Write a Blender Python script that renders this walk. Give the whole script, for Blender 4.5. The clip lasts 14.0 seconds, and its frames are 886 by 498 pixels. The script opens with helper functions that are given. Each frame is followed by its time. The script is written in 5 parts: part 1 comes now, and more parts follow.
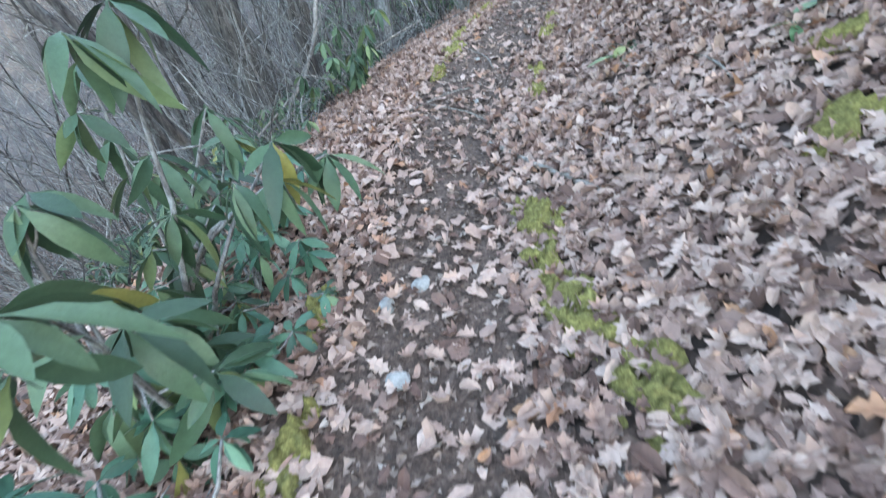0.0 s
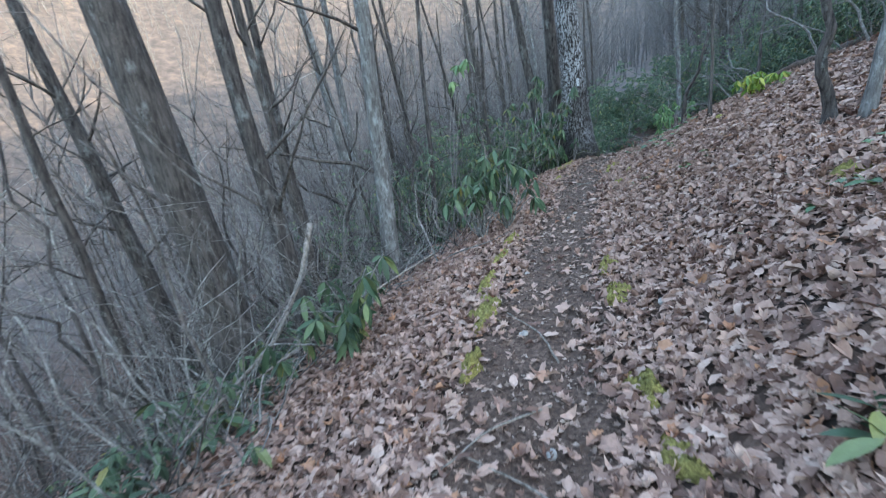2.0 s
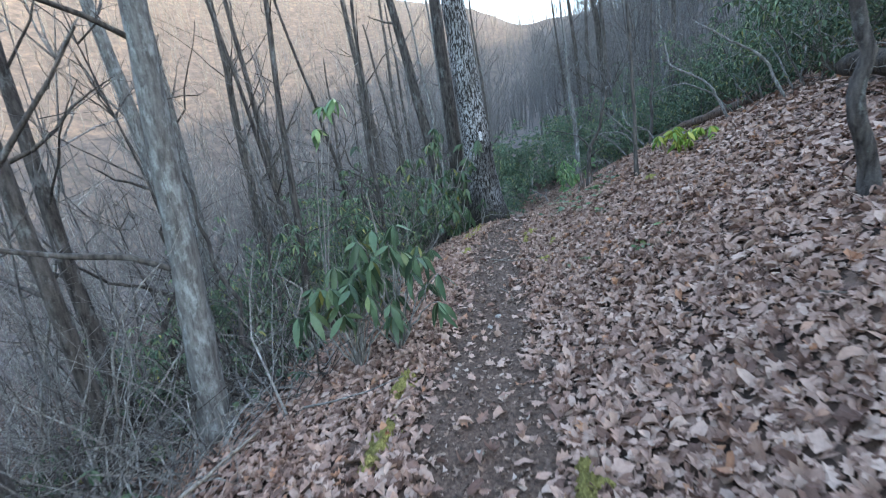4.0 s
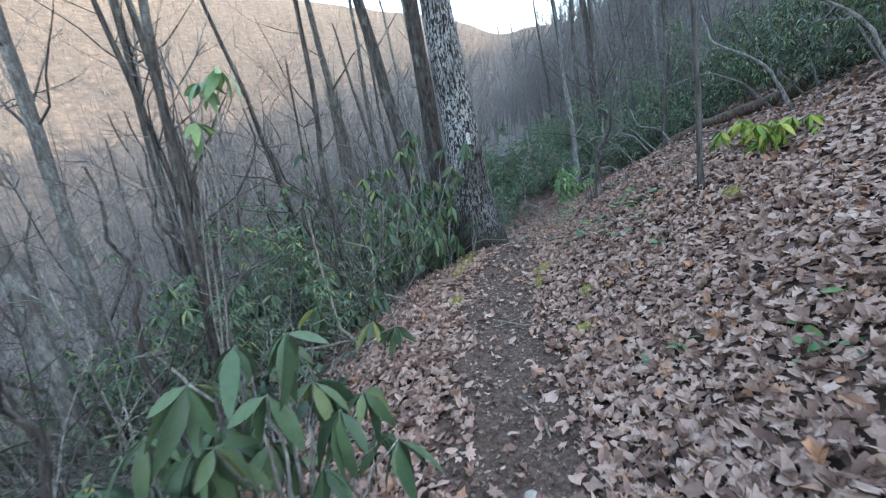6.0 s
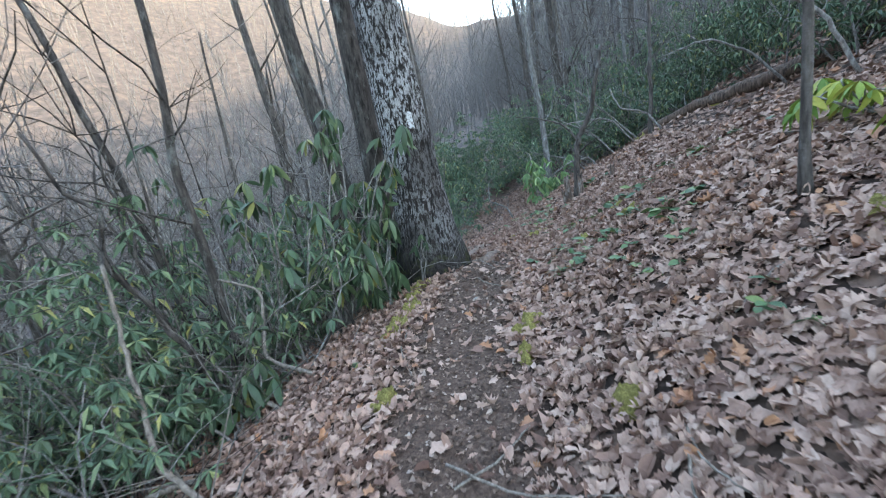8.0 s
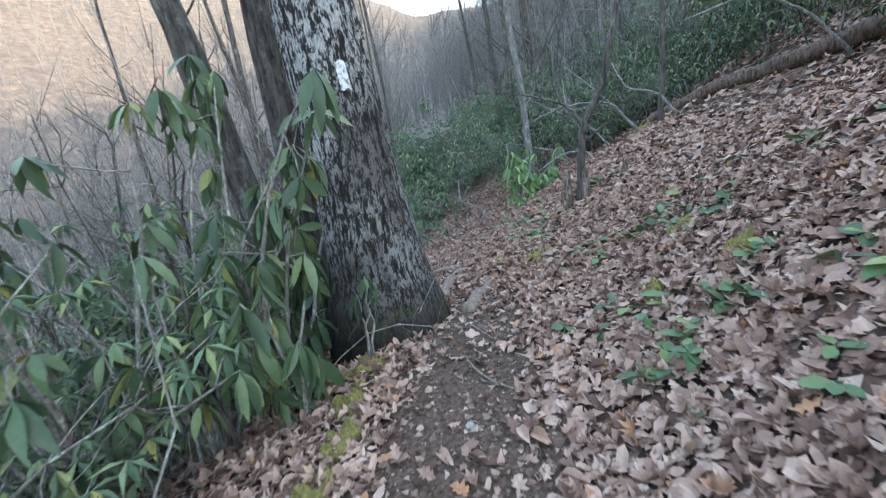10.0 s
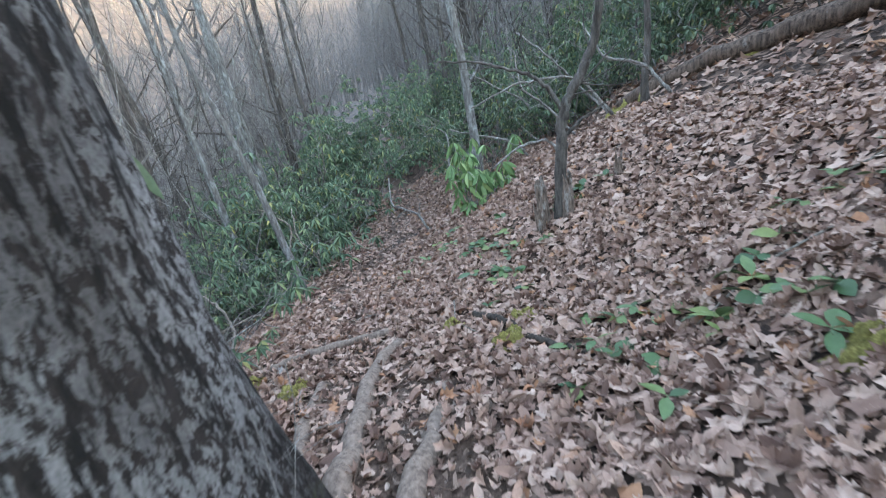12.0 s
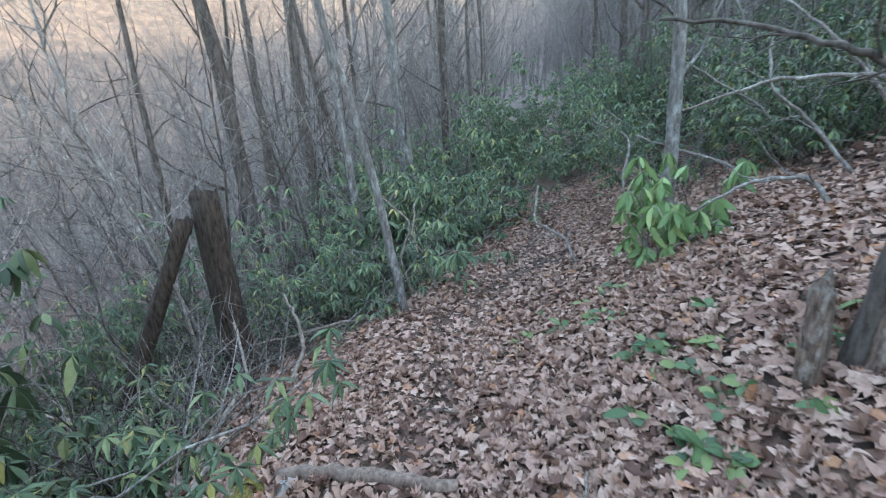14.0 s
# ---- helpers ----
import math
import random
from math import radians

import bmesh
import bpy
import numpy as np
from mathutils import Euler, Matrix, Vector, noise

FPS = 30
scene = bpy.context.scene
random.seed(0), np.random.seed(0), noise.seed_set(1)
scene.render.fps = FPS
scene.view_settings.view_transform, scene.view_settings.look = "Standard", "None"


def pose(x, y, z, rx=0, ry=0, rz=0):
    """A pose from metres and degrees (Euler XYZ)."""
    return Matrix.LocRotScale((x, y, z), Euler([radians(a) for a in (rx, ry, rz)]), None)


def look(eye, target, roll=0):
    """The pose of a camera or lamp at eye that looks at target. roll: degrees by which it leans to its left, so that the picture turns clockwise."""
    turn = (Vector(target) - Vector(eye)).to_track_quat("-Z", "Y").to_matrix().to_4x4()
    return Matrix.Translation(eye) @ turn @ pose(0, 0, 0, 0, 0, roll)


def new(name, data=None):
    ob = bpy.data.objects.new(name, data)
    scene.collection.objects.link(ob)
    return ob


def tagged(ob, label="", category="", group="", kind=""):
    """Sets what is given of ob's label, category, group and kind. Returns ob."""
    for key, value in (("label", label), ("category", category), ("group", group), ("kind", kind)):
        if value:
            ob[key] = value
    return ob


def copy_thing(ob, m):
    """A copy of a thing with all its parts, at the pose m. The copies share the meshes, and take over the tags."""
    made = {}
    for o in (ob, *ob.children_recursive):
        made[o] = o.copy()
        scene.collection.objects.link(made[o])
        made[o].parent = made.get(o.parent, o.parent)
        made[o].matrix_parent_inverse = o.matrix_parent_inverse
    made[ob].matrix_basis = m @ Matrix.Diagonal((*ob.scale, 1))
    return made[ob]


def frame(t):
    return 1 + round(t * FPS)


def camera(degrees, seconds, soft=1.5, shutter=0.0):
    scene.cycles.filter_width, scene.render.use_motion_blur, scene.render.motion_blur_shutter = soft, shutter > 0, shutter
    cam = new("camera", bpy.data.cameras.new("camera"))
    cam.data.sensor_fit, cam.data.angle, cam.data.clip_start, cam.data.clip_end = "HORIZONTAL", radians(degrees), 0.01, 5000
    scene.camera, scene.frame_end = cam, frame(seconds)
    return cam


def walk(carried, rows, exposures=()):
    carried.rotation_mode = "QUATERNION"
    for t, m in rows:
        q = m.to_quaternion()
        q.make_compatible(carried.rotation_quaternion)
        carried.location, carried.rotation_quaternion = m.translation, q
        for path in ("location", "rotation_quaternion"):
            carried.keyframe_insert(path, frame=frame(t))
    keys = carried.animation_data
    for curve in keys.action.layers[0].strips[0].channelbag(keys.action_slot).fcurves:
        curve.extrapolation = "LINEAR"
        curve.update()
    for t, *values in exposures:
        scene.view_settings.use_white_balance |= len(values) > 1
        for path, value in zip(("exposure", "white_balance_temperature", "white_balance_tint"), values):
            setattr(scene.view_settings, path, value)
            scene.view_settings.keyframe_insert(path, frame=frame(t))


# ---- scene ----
cam = camera(91.2, 14.0, soft=1.1, shutter=0.3)
METRES, EYE, TILT, LEAN, TURN = 15.0, 1.42, -40.0, 7.0, 0.0
ROWS = [
    (0.0, 0.0, 0.0, 0.0, 0.0, 0.0, -0.0),
    (0.5, -0.0051, 0.0196, 0.017, 0.74, 8.7, -5.13),
    (1.0, -0.0139, 0.0424, 0.0415, 2.61, 15.33, -6.82),
    (1.5, -0.0131, 0.0675, 0.0662, 1.76, 19.76, -3.98),
    (2.0, -0.0164, 0.0966, 0.0896, -0.49, 22.68, -0.33),
    (2.5, -0.0092, 0.125, 0.1136, -4.32, 25.21, 3.46),
    (3.0, 0.0001, 0.153, 0.1382, -9.34, 26.95, 7.38),
    (5.5, 0.0439, 0.2886, 0.2622, -10.25, 29.84, 7.52),
    (6.0, 0.0546, 0.3152, 0.2839, -11.18, 29.84, 9.63),
    (6.5, 0.0694, 0.3406, 0.3062, -13.29, 28.71, 11.52),
    (7.0, 0.0855, 0.3652, 0.3271, -13.34, 29.69, 13.0),
    (9.5, 0.1484, 0.4924, 0.4401, -17.74, 26.07, 14.25),
    (10.0, 0.1626, 0.5191, 0.4611, -18.85, 26.36, 16.31),
    (10.5, 0.1776, 0.5431, 0.4852, -19.57, 26.31, 18.12),
    (11.0, 0.1948, 0.5659, 0.5085, -21.68, 25.11, 20.4),
    (11.5, 0.215, 0.5857, 0.5312, -24.3, 22.84, 22.62),
    (12.0, 0.2377, 0.6082, 0.5531, -25.3, 22.04, 21.94),
    (12.5, 0.2567, 0.6294, 0.5761, -23.24, 22.76, 17.87),
    (13.0, 0.2738, 0.6469, 0.5984, -20.75, 23.4, 13.37),
    (13.5, 0.2858, 0.666, 0.6148, -17.24, 23.43, 7.99),
    (14.0, 0.2972, 0.6831, 0.6297, -12.74, 22.99, 3.18),
]
walk(cam, [(t, pose(0, 0, EYE, TILT, LEAN, TURN) @ pose(METRES * x, METRES * y, METRES * z, 90 + pitch, roll, yaw)) for t, x, y, z, yaw, pitch, roll in ROWS],
     [(0, 3.95, 7150, 6), (1.0, 3.9, 7050, 6), (2.2, 3.4, 6950, 7), (6.5, 3.5, 7400, 8.5), (9.5, 3.75, 7700, 8.5), (12.5, 3.95, 8050, 11), (14, 3.85, 7800, 10)])

# ---- sky and sun: the near slope lies in its own ridge's shade, the far hill is lit ----
SUN_UP, SUN_FROM = radians(16.5), Vector((0.9, -0.45, 0)).normalized()
world = bpy.data.worlds.new("sky")
scene.world = world
world.use_nodes = True
sky = world.node_tree.nodes.new("ShaderNodeTexSky")
sky.sky_type, sky.sun_disc = "NISHITA", False
sky.sun_elevation, sky.sun_rotation = SUN_UP, math.atan2(SUN_FROM.x, SUN_FROM.y)
world.node_tree.nodes["Background"].inputs["Strength"].default_value = 0.15
world.node_tree.links.new(sky.outputs["Color"], world.node_tree.nodes["Background"].inputs["Color"])
sun = new("sun", bpy.data.lights.new("sun", "SUN"))
sun.data.energy, sun.data.angle, sun.data.color = 0.8, radians(0.5), (1.0, 0.85, 0.67)
sun.matrix_world = look((0, 0, 50), Vector((0, 0, 50)) - SUN_FROM * math.cos(SUN_UP) - Vector((0, 0, math.sin(SUN_UP))))

# ---- materials ----
def nodes_of(name, rough=0.8):
    m = bpy.data.materials.new(name)
    m.use_nodes = True
    n, l = m.node_tree.nodes, m.node_tree.links
    p = n["Principled BSDF"]
    p.inputs["Roughness"].default_value = rough
    p.inputs["Specular IOR Level"].default_value = 0.3
    return m, n, l, p


def noise_node(n, l, scale, detail=6.0, rough=0.6, stretch=None):
    tc = n.new("ShaderNodeTexCoord")
    t = n.new("ShaderNodeTexNoise")
    t.inputs["Scale"].default_value, t.inputs["Detail"].default_value, t.inputs["Roughness"].default_value = scale, detail, rough
    if stretch:
        mp = n.new("ShaderNodeMapping")
        mp.inputs["Scale"].default_value = stretch
        l.new(tc.outputs["Object"], mp.inputs["Vector"])
        l.new(mp.outputs["Vector"], t.inputs["Vector"])
    else:
        l.new(tc.outputs["Object"], t.inputs["Vector"])
    return t.outputs["Fac"]


def ramp(n, l, fac, stops):
    r = n.new("ShaderNodeValToRGB")
    while len(r.color_ramp.elements) < len(stops):
        r.color_ramp.elements.new(0.5)
    for e, (p, c) in zip(r.color_ramp.elements, stops):
        e.position, e.color = p, (*c, 1)
    l.new(fac, r.inputs["Fac"])
    return r.outputs["Color"]


def mix(n, l, fac, a, b, how="MIX"):
    m = n.new("ShaderNodeMix")
    m.data_type, m.blend_type = "RGBA", how
    for sock, v in ((m.inputs[0], fac), (m.inputs[6], a), (m.inputs[7], b)):
        if isinstance(v, (int, float)):
            sock.default_value = v
        elif isinstance(v, tuple):
            sock.default_value = (*v, 1)
        else:
            l.new(v, sock)
    return m.outputs[2]


def bump(n, l, p, height, strength, dist):
    b = n.new("ShaderNodeBump")
    b.inputs["Strength"].default_value, b.inputs["Distance"].default_value = strength, dist
    l.new(height, b.inputs["Height"])
    l.new(b.outputs["Normal"], p.inputs["Normal"])


def bark_material(name, dark, pale, patch, low, high, scale=1.0, relief=0.02):
    """Furrowed bark with lichen patches of colour patch where a noise lies over low to high."""
    m, n, l, p = nodes_of(name, 0.9)
    furrow = noise_node(n, l, 9 * scale, 8, 0.65, (2.6, 2.6, 0.5))
    grain = noise_node(n, l, 60 * scale, 4, 0.6)
    c = ramp(n, l, furrow, [(0.36, dark), (0.62, pale)])
    blot = noise_node(n, l, 6.5 * scale, 9, 0.75, (1, 1, 0.45))
    c = mix(n, l, ramp(n, l, blot, [(low, (0, 0, 0)), (high, (1, 1, 1))]), c, patch)
    c = mix(n, l, 0.35, c, ramp(n, l, grain, [(0.3, (0.25, 0.25, 0.25)), (0.7, (1, 1, 1))]), "MULTIPLY")
    l.new(c, p.inputs["Base Color"])
    bump(n, l, p, mix(n, l, 0.25, furrow, grain), 1.0, relief)
    return m


def plate_bark(name, dark, mid, lichen):
    """Old bark in upright plates parted by black cracks, crusted with pale lichen that thins towards a mossy foot."""
    m, n, l, p = nodes_of(name, 0.92)
    plates = noise_node(n, l, 13, 9, 0.68, (2.2, 2.2, 0.42))
    grain = noise_node(n, l, 85, 5, 0.65, (1.4, 1.4, 0.6))
    crust = noise_node(n, l, 21, 9, 0.75, (1.5, 1.5, 0.6))
    zone = noise_node(n, l, 1.7, 3, 0.5, (1, 1, 0.5))
    high = n.new("ShaderNodeSeparateXYZ")
    l.new(n.new("ShaderNodeTexCoord").outputs["Object"], high.inputs[0])
    c = ramp(n, l, plates, [(0.38, dark), (0.5, mid), (0.66, tuple(1.5 * v for v in mid))])
    cover = mix(n, l, 1.0, ramp(n, l, crust, [(0.475, (0, 0, 0)), (0.505, (1, 1, 1))]), ramp(n, l, plates, [(0.43, (0, 0, 0)), (0.49, (1, 1, 1))]), "MULTIPLY")
    cover = mix(n, l, 1.0, cover, ramp(n, l, zone, [(0.36, (0.25, 0.25, 0.25)), (0.54, (1, 1, 1))]), "MULTIPLY")
    cover = mix(n, l, 1.0, cover, ramp(n, l, high.outputs["Z"], [(0.3, (0.06, 0.06, 0.06)), (0.95, (1, 1, 1))]), "MULTIPLY")
    side = n.new("ShaderNodeMath")
    side.operation, side.inputs[1].default_value, side.inputs[2].default_value = "MULTIPLY_ADD", 1.1, 0.5
    l.new(high.outputs["X"], side.inputs[0])
    cover = mix(n, l, 1.0, cover, ramp(n, l, mix(n, l, 0.35, side.outputs[0], crust), [(0.5, (1, 1, 1)), (0.78, (0.6, 0.6, 0.6))]), "MULTIPLY")
    tone = ramp(n, l, grain, [(0.3, tuple(0.6 * v for v in lichen)), (0.62, lichen)])
    c = mix(n, l, cover, c, tone)
    mossy = mix(n, l, 1.0, ramp(n, l, noise_node(n, l, 9, 8, 0.7), [(0.5, (0, 0, 0)), (0.62, (0.8, 0.8, 0.8))]), ramp(n, l, high.outputs["Z"], [(0.2, (1, 1, 1)), (0.6, (0, 0, 0))]), "MULTIPLY")
    c = mix(n, l, mossy, c, (0.075, 0.085, 0.025))
    c = mix(n, l, 0.4, c, ramp(n, l, grain, [(0.3, (0.3, 0.3, 0.3)), (0.7, (1.1, 1.1, 1.1))]), "MULTIPLY")
    l.new(c, p.inputs["Base Color"])
    bump(n, l, p, mix(n, l, 0.3, plates, grain), 1.0, 0.045)
    return m


def leaf_material(name, stops, island, rough=0.6, sheer=0.0, vein=(1, 1, 1)):
    """A leaf's colour, chosen at random for each leaf: by island in a joined mesh, by object for single leaves."""
    m, n, l, p = nodes_of(name, rough)
    if island:
        rnd = n.new("ShaderNodeNewGeometry").outputs["Random Per Island"]
    else:
        rnd = n.new("ShaderNodeObjectInfo").outputs["Random"]
    c = ramp(n, l, rnd, stops)
    spots = noise_node(n, l, 45 if island else 30, 5, 0.7)
    c = mix(n, l, 0.5, c, ramp(n, l, spots, [(0.3, (0.5, 0.48, 0.46)), (0.7, (1.15, 1.12, 1.1))]), "MULTIPLY")
    l.new(c, p.inputs["Base Color"])
    bump(n, l, p, noise_node(n, l, 120, 3, 0.6), 0.35, 0.004)
    if sheer:
        tr = n.new("ShaderNodeBsdfTranslucent")
        l.new(c, tr.inputs["Color"])
        ms = n.new("ShaderNodeMixShader")
        ms.inputs[0].default_value = sheer
        l.new(p.outputs[0], ms.inputs[1])
        l.new(tr.outputs[0], ms.inputs[2])
        l.new(ms.outputs[0], n["Material Output"].inputs["Surface"])
    return m


def ground_material():
    m, n, l, p = nodes_of("leaf_strewn_soil", 0.95)
    at = n.new("ShaderNodeAttribute")
    at.attribute_name = "bare"
    far = n.new("ShaderNodeAttribute")
    far.attribute_name = "distant"
    tc = n.new("ShaderNodeTexCoord")
    vo = n.new("ShaderNodeTexVoronoi")
    vo.inputs["Scale"].default_value = 15
    vo.inputs["Randomness"].default_value = 1.0
    l.new(tc.outputs["Object"], vo.inputs["Vector"])
    sp = n.new("ShaderNodeSeparateColor")
    l.new(vo.outputs["Color"], sp.inputs["Color"])
    litter = ramp(n, l, sp.outputs["Red"], [(0.0, (0.022, 0.014, 0.011)), (0.4, (0.07, 0.045, 0.035)), (0.75, (0.15, 0.098, 0.077)), (1.0, (0.27, 0.185, 0.15))])
    litter = mix(n, l, 0.8, litter, ramp(n, l, noise_node(n, l, 14, 8, 0.7), [(0.35, (0.35, 0.32, 0.3)), (0.65, (1.1, 1.05, 1.0))]), "MULTIPLY")
    soil = ramp(n, l, noise_node(n, l, 38, 10, 0.75), [(0.32, (0.025, 0.016, 0.012)), (0.52, (0.1, 0.064, 0.049)), (0.72, (0.22, 0.155, 0.125))])
    edge = n.new("ShaderNodeMath")
    edge.operation = "ADD"
    l.new(at.outputs["Fac"], edge.inputs[0])
    nz = n.new("ShaderNodeMath")
    nz.operation, nz.inputs[1].default_value = "MULTIPLY_ADD", 0.9
    nz.inputs[2].default_value = -0.45
    l.new(noise_node(n, l, 5, 6, 0.7), nz.inputs[0])
    l.new(nz.outputs[0], edge.inputs[1])
    c = mix(n, l, ramp(n, l, edge.outputs[0], [(0.3, (0, 0, 0)), (0.6, (1, 1, 1))]), litter, soil)
    woods = ramp(n, l, noise_node(n, l, 0.35, 10, 0.75), [(0.3, (0.045, 0.042, 0.042)), (0.5, (0.1, 0.085, 0.078)), (0.7, (0.19, 0.145, 0.115))])
    c = mix(n, l, far.outputs["Fac"], c, woods)
    damp = n.new("ShaderNodeAttribute")
    damp.attribute_name = "damp"
    c = mix(n, l, damp.outputs["Fac"], c, (0.022, 0.018, 0.017))
    l.new(c, p.inputs["Base Color"])
    bump(n, l, p, mix(n, l, 0.5, vo.outputs["Distance"], noise_node(n, l, 30, 8, 0.7)), 0.9, 0.04)
    return m


GREY_BARK = bark_material("grey_bark", (0.035, 0.03, 0.027), (0.125, 0.11, 0.10), (0.24, 0.25, 0.24), 0.55, 0.7)
PALE_BARK = bark_material("pale_lichen_bark", (0.075, 0.07, 0.066), (0.19, 0.185, 0.178), (0.31, 0.33, 0.325), 0.5, 0.64, 1.6, 0.006)
DARK_BARK = bark_material("dark_bark", (0.018, 0.015, 0.014), (0.105, 0.092, 0.085), (0.22, 0.23, 0.22), 0.54, 0.7)
BIG_BARK = plate_bark("plated_lichen_bark", (0.009, 0.008, 0.008), (0.025, 0.02, 0.019), (0.44, 0.445, 0.455))
TWIG_BARK = bark_material("twig_bark", (0.085, 0.075, 0.07), (0.26, 0.24, 0.225), (0.40, 0.41, 0.385), 0.5, 0.65, 3.0, 0.003)
DEAD_WOOD = bark_material("weathered_wood", (0.10, 0.085, 0.07), (0.30, 0.26, 0.225), (0.20, 0.21, 0.16), 0.6, 0.75, 1.5, 0.008)
ROTTEN = bark_material("rotten_wood", (0.012, 0.01, 0.009), (0.075, 0.058, 0.046), (0.14, 0.12, 0.09), 0.6, 0.75, 1.4, 0.02)
GROUND = ground_material()
DRY = [(0.0, (0.1, 0.054, 0.042)), (0.18, (0.21, 0.125, 0.098)), (0.45, (0.33, 0.212, 0.168)), (0.75, (0.41, 0.28, 0.226)), (0.94, (0.45, 0.325, 0.268)), (0.98, (0.36, 0.185, 0.115)), (1.0, (0.4, 0.21, 0.12))]
LITTER = leaf_material("dry_leaves", DRY, True, 0.75)
CRUMBS = leaf_material("leaf_crumbs", [(0.0, (0.05, 0.035, 0.028)), (0.5, (0.17, 0.115, 0.09)), (0.85, (0.30, 0.22, 0.18)), (1.0, (0.42, 0.34, 0.29))], True, 0.85)
LITTER_ONE = leaf_material("dry_leaf", DRY, False, 0.75)
GREENS = [(0.0, (0.035, 0.07, 0.042)), (0.4, (0.068, 0.135, 0.075)), (0.8, (0.12, 0.20, 0.11)), (0.95, (0.19, 0.26, 0.11)), (1.0, (0.30, 0.30, 0.09))]
EVERGREEN = leaf_material("evergreen_leaves", [(p, (1.22 * c[0], 1.1 * c[1], 1.17 * c[2])) for p, c in GREENS], True, 0.38, 0.16)
EVERGREEN_ONE = leaf_material("evergreen_leaf", [(p, (0.85 * c[0], 0.78 * c[1], 0.76 * c[2])) for p, c in GREENS], False, 0.42, 0.12)
YELLOW_GREEN = leaf_material("yellow_green_leaf", [(0.0, (0.10, 0.20, 0.04)), (0.6, (0.22, 0.30, 0.05)), (1.0, (0.40, 0.38, 0.08))], False, 0.45, 0.15)
HERB = leaf_material("herb_leaf", [(0.0, (0.035, 0.08, 0.04)), (0.6, (0.075, 0.145, 0.06)), (1.0, (0.17, 0.22, 0.08))], False, 0.45, 0.1)
MOSS, mn, ml, mp_ = nodes_of("moss", 1.0)
ml.new(ramp(mn, ml, noise_node(mn, ml, 55, 9, 0.8), [(0.3, (0.05, 0.045, 0.018)), (0.5, (0.22, 0.19, 0.06)), (0.68, (0.44, 0.39, 0.13))]), mp_.inputs["Base Color"])
bump(mn, ml, mp_, noise_node(mn, ml, 160, 6, 0.8), 1.0, 0.012)
STONE, sn, sl, sp_ = nodes_of("pale_stone", 0.85)
sl.new(ramp(sn, sl, noise_node(sn, sl, 22, 9, 0.7), [(0.3, (0.17, 0.155, 0.14)), (0.7, (0.42, 0.395, 0.365))]), sp_.inputs["Base Color"])
bump(sn, sl, sp_, noise_node(sn, sl, 60, 6, 0.7), 0.6, 0.006)
BLAZE, wn, wl, wp = nodes_of("worn_white_paint", 0.8)
wl.new(ramp(wn, wl, noise_node(wn, wl, 30, 8, 0.75), [(0.42, (0.16, 0.15, 0.15)), (0.52, (0.5, 0.53, 0.56))]), wp.inputs["Base Color"])
bump(wn, wl, wp, noise_node(wn, wl, 9, 8, 0.65, (2.6, 2.6, 0.5)), 0.8, 0.01)

# paler, greyer bark: the air's haze over distant trunks is put into the colour
FAR_BARK = bark_material("hazed_grey_bark", (0.07, 0.065, 0.064), (0.2, 0.187, 0.184), (0.29, 0.295, 0.295), 0.5, 0.7)

LAUREL = leaf_material("laurel_leaves", [(p, (0.85 * c[0], 0.75 * c[1], 0.78 * c[2])) for p, c in GREENS], True, 0.42, 0.12)
COOL_GREEN = leaf_material("cool_green_leaf", [(0.0, (0.035, 0.085, 0.055)), (0.5, (0.075, 0.165, 0.105)), (0.9, (0.12, 0.22, 0.14)), (1.0, (0.22, 0.27, 0.1))], False, 0.38, 0.15)
LIGHT_GREEN = leaf_material("light_green_leaf", [(0.0, (0.09, 0.18, 0.08)), (0.6, (0.17, 0.29, 0.12)), (1.0, (0.30, 0.40, 0.17))], False, 0.4, 0.15)
LOG_WOOD = bark_material("brown_log_wood", (0.035, 0.024, 0.019), (0.17, 0.12, 0.095), (0.24, 0.22, 0.2), 0.58, 0.72, 1.4, 0.015)
STUMP_WOOD = bark_material("splintered_stump_wood", (0.06, 0.042, 0.034), (0.24, 0.175, 0.14), (0.36, 0.34, 0.32), 0.5, 0.66, 2.2, 0.012)
ROOT_WOOD = bark_material("worn_root", (0.11, 0.08, 0.064), (0.27, 0.205, 0.17), (0.21, 0.17, 0.14), 0.58, 0.72, 1.5, 0.006)

# ---- the lie of the land ----
TRAIL = [(-400, 0.3, -0.2), (-6, -0.2, 0.0), (0, -0.25, 0.0), (1.15, -0.22, 0.0), (3.5, -0.08, 0.0), (5.0, 0.4, 0.0), (6.6, 0.97, 0.0), (8.8, 1.75, -0.01),
         (10.5, 2.35, 0.0), (11.6, 2.85, 0.05), (12.75, 3.65, 0.08), (13.5, 4.05, 0.03), (14.6, 4.4, -0.14), (16.1, 4.65, -0.45), (17.9, 5.25, -0.8),
         (19.5, 6.2, -1.0), (22.0, 8.2, -1.15), (26.3, 10.6, -1.05), (33, 13, -0.6), (60, 24, 1.5), (400, 90, 8)]
SECTION = [(-2000, -20), (-80, -20), (-60, -18.5), (-20, -9.0), (-6, -2.7), (-3, -1.05), (-2, -0.55), (-1.2, -0.22), (-0.7, -0.05), (-0.35, 0.0),
           (0, -0.02), (0.35, 0.02), (0.7, 0.11), (1.1, 0.3), (1.5, 0.56), (2.0, 0.85), (2.6, 1.13), (3.2, 1.36), (4.5, 1.78), (8, 3.3), (20, 9.5), (60, 34), (130, 84), (260, 125), (420, 130), (2000, 130)]
TY, TX, TZ = (np.array(c, float) for c in zip(*TRAIL))
SD, SZ = (np.array(c, float) for c in zip(*SECTION))


